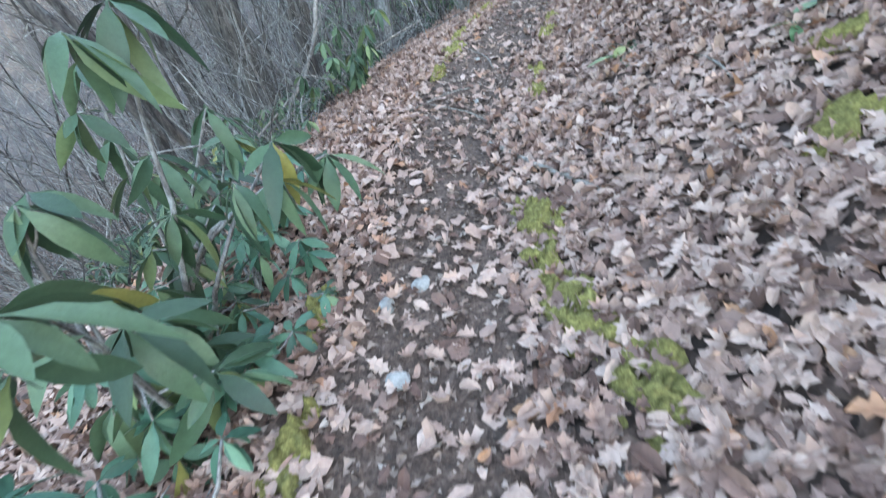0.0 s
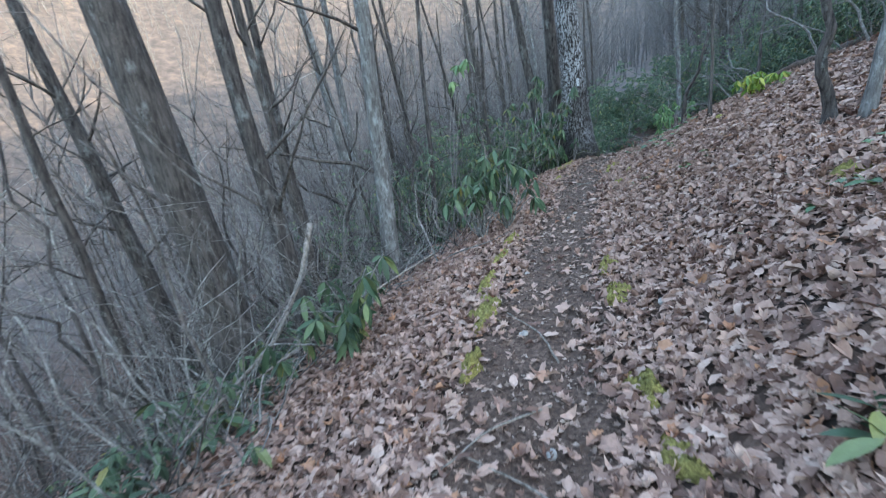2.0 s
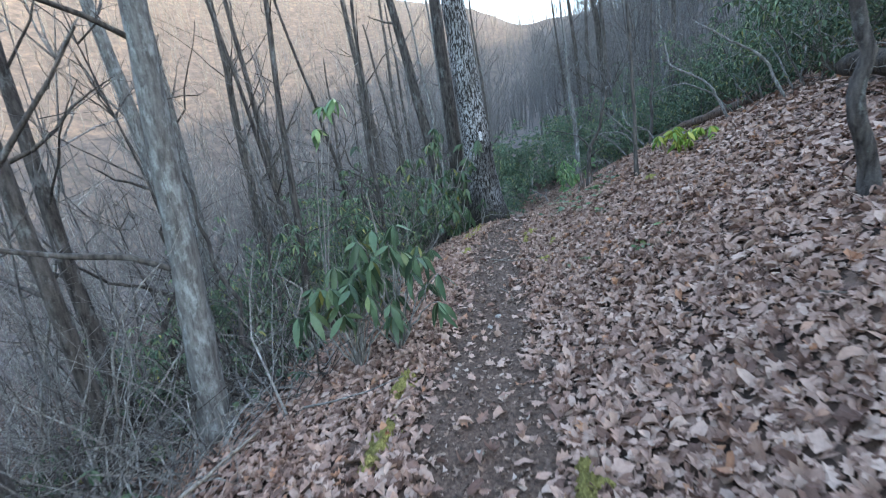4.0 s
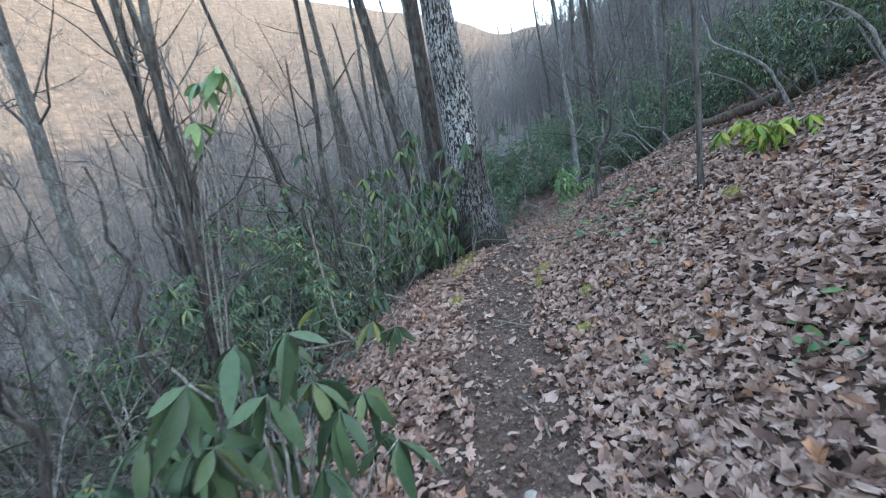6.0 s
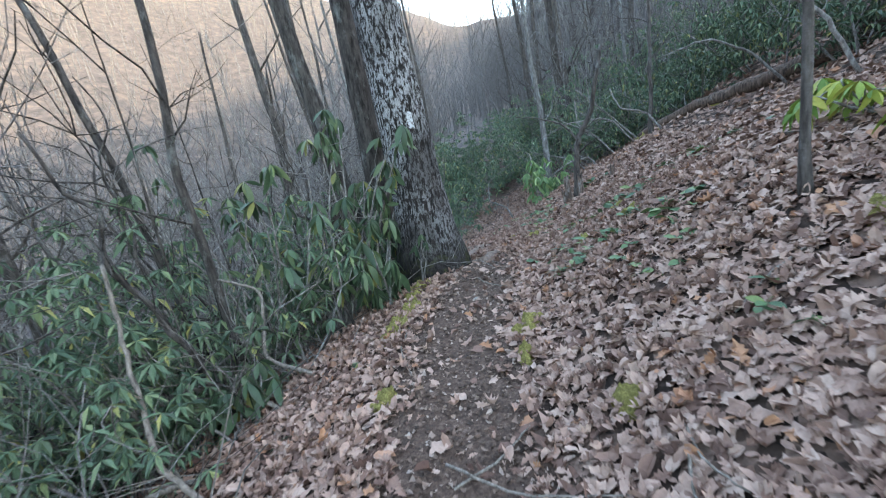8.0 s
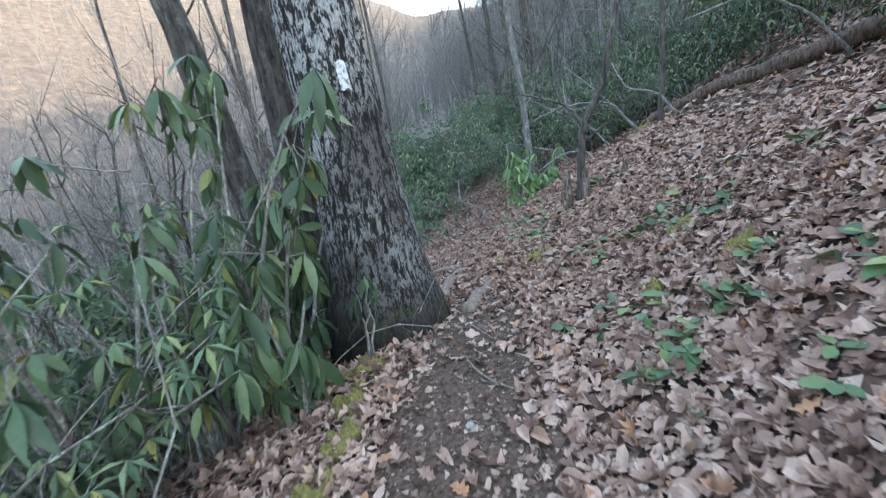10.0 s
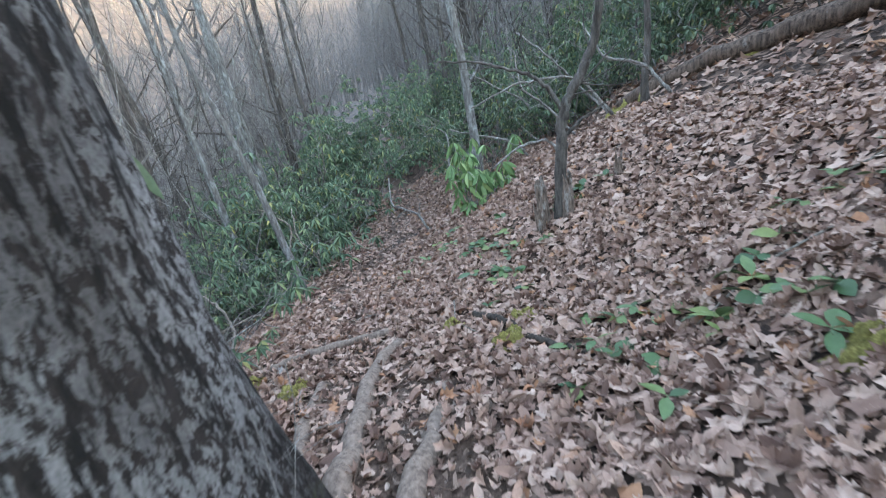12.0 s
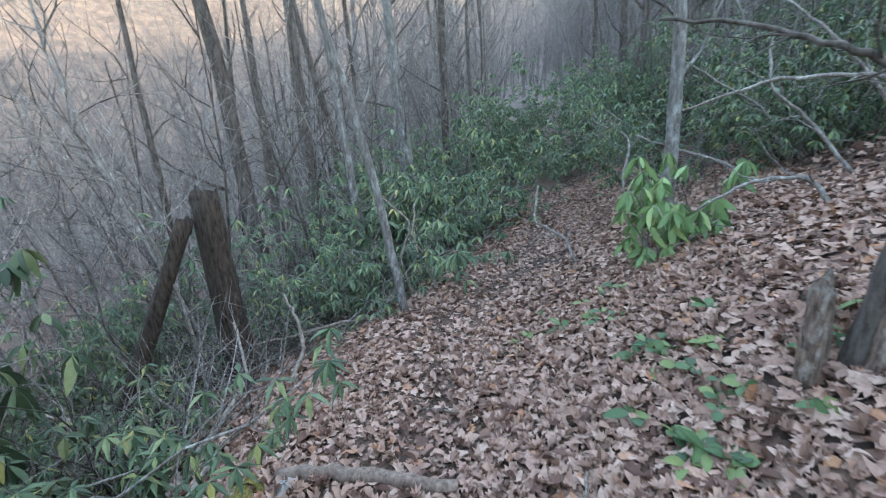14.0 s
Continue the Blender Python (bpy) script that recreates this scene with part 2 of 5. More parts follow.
def smooth_interp(v, xs, ys, w):
    """Piecewise-linear values averaged over a window of half width w."""
    v = np.asarray(v, float)
    return sum(np.interp(v + w * k, xs, ys) for k in (-1, -0.6, -0.2, 0.2, 0.6, 1)) / 6


def wave(x, y, size, seed):
    """Cheap smooth unevenness, -1 to 1."""
    x, y = np.asarray(x, float) / size, np.asarray(y, float) / size
    return (np.sin(1.7 * x + 2.3 * y + seed) + np.sin(-2.9 * x + 1.3 * y + 2.1 * seed) + np.sin(3.7 * x + 3.1 * y + 3.3 * seed)) / 3


def off_trail(x, y):
    slope = (smooth_interp(np.asarray(y) + 0.3, TY, TX, 1.0) - smooth_interp(np.asarray(y) - 0.3, TY, TX, 1.0)) / 0.6
    return (x - smooth_interp(y, TY, TX, 1.0)) / np.sqrt(1 + slope ** 2)


def far_hill(x, y):
    """The hill across the valley: it rises from 100 m out, high on the left and low where the path leads."""
    r, way = np.hypot(x, y - 8), np.degrees(np.arctan2(-x, y - 8))
    up = np.tan(np.radians(np.interp(way, [-70, -38, -24, -14, 0, 20, 60, 110, 170], [0, 14, 15.5, 18, 21, 24, 26, 20, 0])))
    return -26 + np.clip((r - 100) / 230, -0.5, 1) * (330 * up + 26) + np.clip((r - 330) / 400, 0, 1) * 10


def hollow(d, y):
    """The bank above the trail falls back where the trail bends past the blazed tree."""
    deep = smooth_interp(y, [11.6, 12.5, 13.3, 14.0, 15.0, 15.7, 16.4, 17.5, 20.0], [0, 0.13, 0.37, 0.45, 0.43, 0.24, 0.19, 0.16, 0], 0.35)
    return deep * np.interp(d, [0.5, 1.0, 1.6, 6.5, 14.0], [0, 0.4, 1, 1, 0])


def ground(x, y):
    x, y = np.asarray(x, float), np.asarray(y, float)
    d = off_trail(x, y)
    far = np.clip((np.abs(d) - 3) / 25, 0, 1)
    side = smooth_interp(d, SD, SZ, 0.18)
    bumps = 0.03 * wave(x, y, 0.55, 1) * np.clip(np.abs(d) - 0.2, 0, 1) + 0.012 * wave(x, y, 0.2, 4) + 0.12 * wave(x, y, 2.6, 2) * np.clip((np.abs(d) - 1.2) / 3, 0, 1)
    base = smooth_interp(y, TY, TZ, 0.5) + side - hollow(d, y)
    base = np.where(np.hypot(x, y - 8) > 90, np.maximum(base, far_hill(x, y)), base)
    return base + bumps + far * (0.7 * wave(x, y, 9, 3) + 2.2 * far * wave(x, y, 40, 5))

# ---- mesh helpers ----
class Heap:
    """Vertices and faces gathered for one mesh."""

    def __init__(self):
        self.v, self.f, self.n = [], [], 0

    def add(self, verts, faces):
        self.v.append(np.asarray(verts, float))
        self.f += [tuple(i + self.n for i in f) for f in faces]
        self.n += len(verts)

    def tube(self, pts, radii, sides=6, cap=True, rough=0.0, rng=None):
        pts = np.asarray(pts, float)
        k = len(pts)
        tan = np.gradient(pts, axis=0)
        tan /= np.linalg.norm(tan, axis=1)[:, None] + 1e-9
        ref = np.array([0.31, 0.12, 0.94]) if abs(tan[0][2]) < 0.8 else np.array([0.95, 0.3, 0.05])
        a = np.cross(tan, ref)
        a /= np.linalg.norm(a, axis=1)[:, None] + 1e-9
        b = np.cross(tan, a)
        ang = np.arange(sides) * 2 * np.pi / sides
        r = np.repeat(np.asarray(radii, float)[:, None], sides, 1)
        if rough:
            r = r * (1 + rough * rng.standard_normal((k, sides)))
        ring = pts[:, None] + r[..., None] * (np.cos(ang)[None, :, None] * a[:, None] + np.sin(ang)[None, :, None] * b[:, None])
        faces = [(i * sides + j, i * sides + (j + 1) % sides, (i + 1) * sides + (j + 1) % sides, (i + 1) * sides + j) for i in range(k - 1) for j in range(sides)]
        if cap:
            faces += [tuple(range(sides))[::-1], tuple((k - 1) * sides + j for j in range(sides))]
        self.add(ring.reshape(-1, 3), faces)

    def mesh(self, name, mat, smooth=True):
        me = bpy.data.meshes.new(name)
        me.from_pydata(np.concatenate(self.v).tolist(), [], self.f)
        me.materials.append(mat)
        if smooth:
            me.polygons.foreach_set("use_smooth", [True] * len(me.polygons))
        me.update()
        return me


def thing(name, x, y, z, label, category, group="", kind="", turn=0.0):
    ob = new(name)
    ob.empty_display_size = 0.1
    ob.matrix_basis = pose(x, y, z, 0, 0, turn)
    return tagged(ob, label, category, group, kind)


def part(name, mesh, parent, label="", m=None, kind=""):
    ob = new(name, mesh)
    ob.parent = parent
    if m is not None:
        ob.matrix_basis = m
    return tagged(ob, label, kind=kind)


def wander(rng, start, way, length, steps, bend, rise=0.0):
    """A crooked line of points."""
    p, w = np.array(start, float), np.array(way, float)
    w /= np.linalg.norm(w)
    pts = [p.copy()]
    for _ in range(steps):
        w = w + bend * rng.standard_normal(3) + np.array([0, 0, rise])
        w /= np.linalg.norm(w)
        p = p + w * length / steps
        pts.append(p.copy())
    return np.array(pts)


def branches(heap, rng, pts, r0, count, length, sides=4, depth=1, first=0.25, bend=0.16, rise=0.05, droop=0.3):
    """Side branches along a line of points, each with its own twigs."""
    for _ in range(count):
        u = first + (1 - first) * rng.random()
        i = min(int(u * (len(pts) - 1)), len(pts) - 2)
        s = pts[i] + (pts[i + 1] - pts[i]) * rng.random()
        axis = pts[i + 1] - pts[i]
        axis = axis / np.linalg.norm(axis)
        side = rng.standard_normal(3)
        side -= axis * (side @ axis)
        side /= np.linalg.norm(side)
        ln = length * (0.45 + 0.8 * rng.random()) * (1.15 - 0.6 * u)
        rr = r0 * (1 - 0.75 * u) * (0.2 + 0.2 * rng.random())
        q = wander(rng, s, axis * (0.45 + 0.4 * rng.random()) + side * (0.7 + droop * rng.random()), ln, 5 if depth else 3, bend, rise)
        heap.tube(q, np.linspace(rr, max(rr * 0.25, 0.0016), len(q)), sides if depth else 3, cap=False)
        if depth:
            branches(heap, rng, q, rr, 4 + int(3 * rng.random()), ln * 0.42, 3, depth - 1, 0.2, bend * 1.2, rise)


def tree(x, y, height, r, lean, label, bark, seed, group="", limbs=9, limb_length=1.6, first=0.35, bend=0.03, flare=1.5, sides=12, z=None, name="tree", depth=1, crook=None):
    """A bare tree: trunk and limbs. lean: how far the top stands off, in metres (x, y)."""
    rng = np.random.default_rng(seed)
    z = float(ground(x, y)) - 0.08 if z is None else z
    ob = thing(name, x, y, z, label, "tree", group)
    k = 15
    u = np.linspace(0, 1, k)
    pts = np.stack([lean[0] * u ** 1.15, lean[1] * u ** 1.15, height * u], 1)
    pts[1:] += np.cumsum(rng.standard_normal((k - 1, 3)) * bend * np.array([1, 1, 0.2]), axis=0) * 0.6
    if crook is not None:
        pts[:, :2] += np.outer(np.sin(np.pi * np.clip(u / crook[2], 0, 1)), crook[:2])
    rad = r * (1 - 0.72 * u) * (1 + (flare - 1) * np.exp(-u * height / (1.6 * r + 0.05)))
    h = Heap()
    fine = np.interp(np.linspace(0, 1, 34), u, u)
    pts2 = np.stack([np.interp(fine, u, pts[:, c]) for c in range(3)], 1)
    h.tube(pts2, np.interp(fine, u, rad), sides, True, 0.035, rng)
    part("trunk", h.mesh("trunk", bark), ob)
    for _ in range(limbs):
        b = Heap()
        branches(b, rng, pts, r, 1, limb_length, 5, depth, first)
        part("limb", b.mesh("limb", bark if r < 0.12 else GREY_BARK), ob)
    return ob


def evergreen_leaf_mesh(name, length, width, droop, mat, fold=0.25):
    """A long leaf along +y from the stalk, folded at its midrib, drooping, with a short stalk."""
    us = np.array([0.0, 0.1, 0.28, 0.5, 0.72, 0.9, 1.0])
    ws = np.array([0.05, 0.12, 0.75, 1.0, 0.82, 0.4, 0.03]) * width / 2
    v, f = [], []
    for u, w in zip(us, ws):
        z = -droop * length * u ** 1.8
        v += [(-w, u * length, z + fold * w), (0, u * length, z), (w, u * length, z + fold * w)]
    for i in range(len(us) - 1):
        a = 3 * i
        f += [(a, a + 1, a + 4, a + 3), (a + 1, a + 2, a + 5, a + 4)]
    h = Heap()
    h.add(v, f)
    return h.mesh(name, mat)


RHODO = [evergreen_leaf_mesh("leaf", ln, w, dr, EVERGREEN_ONE) for ln, w, dr in ((0.21, 0.062, 0.25), (0.25, 0.068, 0.5), (0.17, 0.058, 0.15), (0.23, 0.062, 0.75))]
COOL = [evergreen_leaf_mesh("leaf", ln, w, dr, COOL_GREEN) for ln, w, dr in ((0.17, 0.052, 0.25), (0.2, 0.056, 0.5), (0.14, 0.05, 0.15))]
YELLOWISH = [evergreen_leaf_mesh("leaf", ln, w, dr, YELLOW_GREEN) for ln, w, dr in ((0.19, 0.06, 0.3), (0.23, 0.065, 0.6))]
LIGHTISH = [evergreen_leaf_mesh("leaf", ln, w, dr, LIGHT_GREEN) for ln, w, dr in ((0.21, 0.065, 0.3), (0.25, 0.07, 0.55), (0.18, 0.06, 0.2))]
HERBS = [evergreen_leaf_mesh("leaf", ln, w, dr, HERB, 0.15) for ln, w, dr in ((0.07, 0.045, 0.2), (0.055, 0.04, 0.1), (0.09, 0.04, 0.3))]


def whorl(parent, rng, at, count, tilt, size=1.0, meshes=None):
    """Leaves round a twig's tip, each an object of its own."""
    meshes = meshes or RHODO
    a0 = rng.random() * 360
    for i in range(count):
        m = pose(*at, rng.normal(tilt, 14), rng.normal(0, 22), a0 + i * 360 / count + rng.normal(0, 14))
        s = size * (0.75 + 0.4 * rng.random())
        part("leaf", meshes[int(rng.integers(len(meshes)))], parent, m=m @ Matrix.Diagonal((s, s, s, 1)))


def rhododendron(x, y, label, seed, stems, whorls, spread, height, size=1.0, tilt=-25, meshes=None, toward=(0, 0), z=None, leaves=8, group="rhododendrons beside the trail"):
    """A shrub of crooked stems whose tips bear whorls of drooping leaves."""
    rng = np.random.default_rng(seed)
    z = float(ground(x, y)) - 0.03 if z is None else z
    ob = thing("rhododendron", x, y, z, label, "shrub", group)
    stalks, tips = [], []
    for _ in range(stems):
        h = Heap()
        stalks.append(h)
        a = rng.random() * 6.28
        way = (math.cos(a) * spread + toward[0], math.sin(a) * spread + toward[1], height)
        ln = float(np.linalg.norm(way)) * (0.55 + 0.5 * rng.random())
        q = wander(rng, (0.05 * math.cos(a), 0.05 * math.sin(a), 0), way, ln, 7, 0.13)
        h.tube(q, np.linspace(0.012 + 0.004 * height, 0.005, 8), 6, True)
        tips.append((len(stalks) - 1, q[-1]))
        for _ in range(max(0, round(whorls / stems) - 1)):
            i = int(rng.integers(2, 7))
            b = wander(rng, q[i], rng.standard_normal(3) * np.array([1, 1, 0.4]) + np.array([0, 0, 0.35]), (0.2 + 0.3 * rng.random()) * max(spread, 0.5), 4, 0.18)
            h.tube(b, np.linspace(0.006, 0.0035, 5), 5, True)
            tips.append((len(stalks) - 1, b[-1]))
    stalks = [part("stem", h.mesh("stem", TWIG_BARK), ob) for h in stalks]
    for k, tip in tips[:300 // leaves]:
        whorl(stalks[k], rng, tip, leaves + int(rng.integers(-2, 3)), tilt, size, meshes)
    return ob


def thicket_mesh(seed, count, spread, height, mat=None):
    """The joined leaves of one evergreen bush: whorls set through a lumpy crown."""
    rng = np.random.default_rng(seed)
    h, stalks = Heap(), []
    base = np.array([(0, 0, 0), (-0.02, 0.06, 0), (0.02, 0.06, 0), (0, 0.15, -0.04)])
    stems = []
    for _ in range(6):
        st = Heap()
        stalks.append(st)
        a = rng.random() * 6.28
        q = wander(rng, (0.25 * math.cos(a), 0.25 * math.sin(a), -0.1), (math.cos(a) * spread, math.sin(a) * spread, height * (0.6 + 0.6 * rng.random())), height * (0.8 + 0.5 * rng.random()), 7, 0.2)
        st.tube(q, np.linspace(0.022, 0.006, 8), 5, False)
        stems.append(q)
        for _ in range(11):
            b = wander(rng, q[int(rng.integers(2, 8))], rng.standard_normal(3) + np.array([0, 0, 0.3]), 0.4 + 0.5 * rng.random(), 4, 0.25)
            st.tube(b, np.linspace(0.008, 0.003, 5), 3, False)
            stems.append(b)
    for _ in range(count):
        q = stems[int(rng.integers(len(stems)))]
        at = q[int(rng.integers(len(q) // 2, len(q)))] + rng.standard_normal(3) * 0.13
        a0, k, s = rng.random() * 6.28, int(rng.integers(5, 9)), 0.75 + 0.5 * rng.random()
        for i in range(k):
            a, t = a0 + i * 6.28 / k, rng.normal(-0.45, 0.35)
            ca, sa, ct, sn_ = math.cos(a), math.sin(a), math.cos(t), math.sin(t)
            p = base * s
            p = np.stack([p[:, 0], p[:, 1] * ct - p[:, 2] * sn_, p[:, 1] * sn_ + p[:, 2] * ct], 1)
            h.add(np.stack([p[:, 0] * ca - p[:, 1] * sa, p[:, 0] * sa + p[:, 1] * ca, p[:, 2]], 1) + at, [(0, 2, 3, 1)])
    return h.mesh("foliage", mat or EVERGREEN, False), [st.mesh("stem", TWIG_BARK) for st in stalks]


def dry_leaf(kind, rng):
    """Outline of one fallen leaf about 1 across: 0 lobed oak, 1 oval, 2 broad four-lobed; curled."""
    if kind == 0:
        a = np.array([(0, -0.5), (0.1, -0.34), (0.26, -0.28), (0.15, -0.12), (0.33, -0.02), (0.17, 0.11), (0.28, 0.26), (0.11, 0.32), (0, 0.5)])
    elif kind == 1:
        a = np.array([(0, -0.5), (0.16, -0.32), (0.24, -0.05), (0.2, 0.2), (0.08, 0.4), (0, 0.5)])
    else:
        a = np.array([(0, -0.45), (0.2, -0.36), (0.42, -0.22), (0.34, 0.02), (0.4, 0.28), (0.16, 0.32), (0, 0.26)])
    b = a[1:-1][::-1] * np.array([-1, 1])
    o = np.concatenate([a, b]) * (1 + 0.1 * rng.standard_normal((len(a) + len(b), 1)))
    curl, fold = rng.normal(0.4, 0.7), rng.normal(0.35, 0.5)
    z = curl * o[:, 1] ** 2 + fold * np.abs(o[:, 0]) + 0.05 * rng.standard_normal(len(o))
    n = len(o)
    mid = np.array([(0, -0.18, 0.0), (0, 0.18, 0.0)])
    v = np.concatenate([np.column_stack([o, z]), mid])
    f = []
    for i in range(n):
        j = (i + 1) % n
        f.append((i, j, n if (o[i, 1] + o[j, 1]) < 0 else n + 1))
    for i in range(n):
        j, k = (i + 1) % n, (i + 2) % n
        if (o[i, 1] + o[j, 1] < 0) != (o[j, 1] + o[k, 1] < 0):
            f.append((j, n + 1, n) if o[j, 0] >= 0 else (j, n, n + 1))
    return v, f



# ---- the ground: one sheet out to the horizon ----
def spread_axis(near_lo, near_hi, step, far_lo, far_hi, grow=1.16):
    a = list(np.arange(near_lo, near_hi + 1e-6, step))
    s = step
    while a[-1] < far_hi:
        s *= grow
        a.append(min(a[-1] + s, far_hi))
    s = step
    while a[0] > far_lo:
        s *= grow
        a.insert(0, max(a[0] - s, far_lo))
    return np.array(a)


def build_ground():
    ds = spread_axis(-4.0, 5.0, 0.07, -1500, 1500)
    ys = spread_axis(-3, 26, 0.11, -1500, 1500)
    dd, yy = np.meshgrid(ds, ys)
    xx = dd + smooth_interp(yy, TY, TX, 1.0)
    zz = ground(xx, yy)
    w = len(ds)
    i = (np.arange(len(ys) - 1)[:, None] * w + np.arange(w - 1)[None]).ravel()
    me = bpy.data.meshes.new("ground")
    me.from_pydata(np.stack([xx.ravel(), yy.ravel(), zz.ravel()], 1).tolist(), [], np.stack([i, i + 1, i + w + 1, i + w], 1).tolist())
    me.materials.append(GROUND)
    me.polygons.foreach_set("use_smooth", [True] * len(me.polygons))
    off = np.abs(off_trail(xx, yy) + 0.02)
    me.attributes.new("bare", "FLOAT", "POINT").data.foreach_set("value", np.clip(1.3 - off / 0.5, 0, 1).ravel())
    me.attributes.new("distant", "FLOAT", "POINT").data.foreach_set("value", np.clip((np.hypot(xx, yy - 8) - 30) / 40, 0, 1).ravel())
    patch = np.hypot((xx - 7.55) / 0.36, (yy - 20.5) / 0.5) + 0.3 * wave(xx, yy, 0.3, 6)
    me.attributes.new("damp", "FLOAT", "POINT").data.foreach_set("value", np.clip(1.6 - 1.2 * patch, 0, 0.85).ravel())
    return tagged(new("ground", me), "hillside ground under brown fallen leaves with a bare soil footpath", "ground", kind="structure")


GROUND_OB = build_ground()

# ---- fallen leaves ----
def tilt_to_slope(x, y):
    e = 0.06
    nx, ny = -(ground(x + e, y) - ground(x - e, y)) / (2 * e), -(ground(x, y + e) - ground(x, y - e)) / (2 * e)
    n = np.stack([nx, ny, np.ones_like(nx)], 1)
    return n / np.linalg.norm(n, axis=1)[:, None]


def strew(name, label, rng, x, y, size, lift, mat, shapes, tip=0.35):
    """Many leaves lying on the slope, each tipped a little, joined into one mesh."""
    z, n = ground(x, y), tilt_to_slope(x, y)
    n = n + tip * rng.standard_normal(n.shape)
    n /= np.linalg.norm(n, axis=1)[:, None]
    a = rng.random(len(x)) * 6.283
    t = np.stack([np.cos(a), np.sin(a), np.zeros_like(a)], 1)
    u = np.cross(t, n)
    u /= np.linalg.norm(u, axis=1)[:, None]
    w = np.cross(n, u)
    pick = rng.integers(len(shapes), size=len(x))
    verts, faces, base = [], [], 0
    for k, (sv, sf) in enumerate(shapes):
        ids = np.nonzero(pick == k)[0]
        p = np.stack([x[ids], y[ids], z[ids] + lift[ids]], 1)
        v = p[:, None] + size[ids][:, None, None] * (sv[None, :, 0, None] * u[ids][:, None] + sv[None, :, 1, None] * w[ids][:, None] + sv[None, :, 2, None] * n[ids][:, None])
        verts.append(v.reshape(-1, 3))
        f = np.array(sf)[None] + (base + np.arange(len(ids)) * len(sv))[:, None, None]
        faces.append(f.reshape(-1, 3))
        base += len(ids) * len(sv)
    me = bpy.data.meshes.new(name)
    me.from_pydata(np.concatenate(verts).tolist(), [], np.concatenate(faces).tolist())
    me.materials.append(mat)
    return tagged(new(name, me), label, "fallen leaves", kind="stuff")


rng = np.random.default_rng(5)
SHAPES = [dry_leaf(k, rng) for k in (0, 1, 0, 1, 0, 2, 1, 0, 0, 1, 0, 2)]


def scatter(count, d_lo, d_hi, y_lo, y_hi, keep):
    d, y = rng.uniform(d_lo, d_hi, count), rng.uniform(y_lo, y_hi, count)
    x = d + smooth_interp(y, TY, TX, 1.0)
    k = rng.random(count) < keep(off_trail(x, y), y)
    return x[k], y[k]


def flat_leaf(rng, points=8):
    """A plain small leaf outline for the layers that lie farther off: lobed, curled, few faces."""
    a = np.arange(points) * 2 * np.pi / points
    r = np.where(np.arange(points) % 2 == 0, 0.5, 0.3) * (1 + 0.18 * rng.standard_normal(points))
    o = np.stack([0.75 * r * np.cos(a), r * np.sin(a)], 1)
    z = rng.normal(0.35, 0.6) * o[:, 1] ** 2 + rng.normal(0.35, 0.45) * np.abs(o[:, 0])
    return np.concatenate([np.column_stack([o, z]), [(0, 0, 0)]]), [(i, (i + 1) % points, points) for i in range(points)]


FLAT = [flat_leaf(rng) for _ in range(10)]
CRUMB_SHAPES = [flat_leaf(rng, 6) for _ in range(6)]


def leaf_sizes(n):
    return 0.045 + 0.08 * rng.random(n) ** 1.3


x, y = scatter(82000, -1.9, 2.8, -0.6, 18.2, lambda d, y: np.interp(np.abs(d + 0.03) + 0.08 * wave(d * 3, y, 0.5, 3), [0.24, 0.38, 0.52], [0.05, 0.38, 0.97]) + np.interp(y, [3.0, 4.5, 13.0, 15.2], [0.16, 0, 0, 0.42]))
strew("leaf_litter", "pinkish brown dry oak leaves covering the slope", rng, x, y, leaf_sizes(len(x)), rng.uniform(0.0, 0.04, len(x)), LITTER, SHAPES, 0.24)
for d0, d1, y0, y1, count in ((-3.1, -1.9, -0.6, 22, 19000), (2.8, 4.7, -0.6, 22, 30000), (-1.9, 2.8, 18.2, 27, 19000)):
    x, y = scatter(count, d0, d1, y0, y1, lambda d, y: np.where((np.abs(d - 0.5) < 0.3) & (np.abs(y - 20.5) < 0.42), 0.12, np.where(np.abs(d) < 0.3, 0.4, 0.97)))
    strew("leaf_litter", "pinkish brown dry leaves on the hillside", rng, x, y, leaf_sizes(len(x)) * 1.1, rng.uniform(0.0, 0.045, len(x)), LITTER, FLAT, 0.3)
x, y = scatter(15000, 4.6, 11, -1, 27, lambda d, y: np.full_like(d, 0.9))
strew("leaf_litter", "dry brown leaves on the upper slope", rng, x, y, rng.uniform(0.08, 0.18, len(x)), rng.uniform(0.0, 0.05, len(x)), LITTER, FLAT)
x, y = scatter(11000, -10, -3.0, -1, 30, lambda d, y: np.full_like(d, 0.9))
strew("leaf_litter", "dry brown leaves on the slope below the trail", rng, x, y, rng.uniform(0.08, 0.18, len(x)), rng.uniform(0.0, 0.05, len(x)), LITTER, FLAT)
x, y = scatter(30000, -0.7, 0.7, -1.5, 22, lambda d, y: np.full_like(d, 0.95))
strew("leaf_crumbs", "small broken leaf pieces and crumbs on the trodden soil", rng, x, y, 0.012 + 0.045 * rng.random(len(x)) ** 1.6, rng.uniform(0.0, 0.012, len(x)), CRUMBS, CRUMB_SHAPES, 0.45)

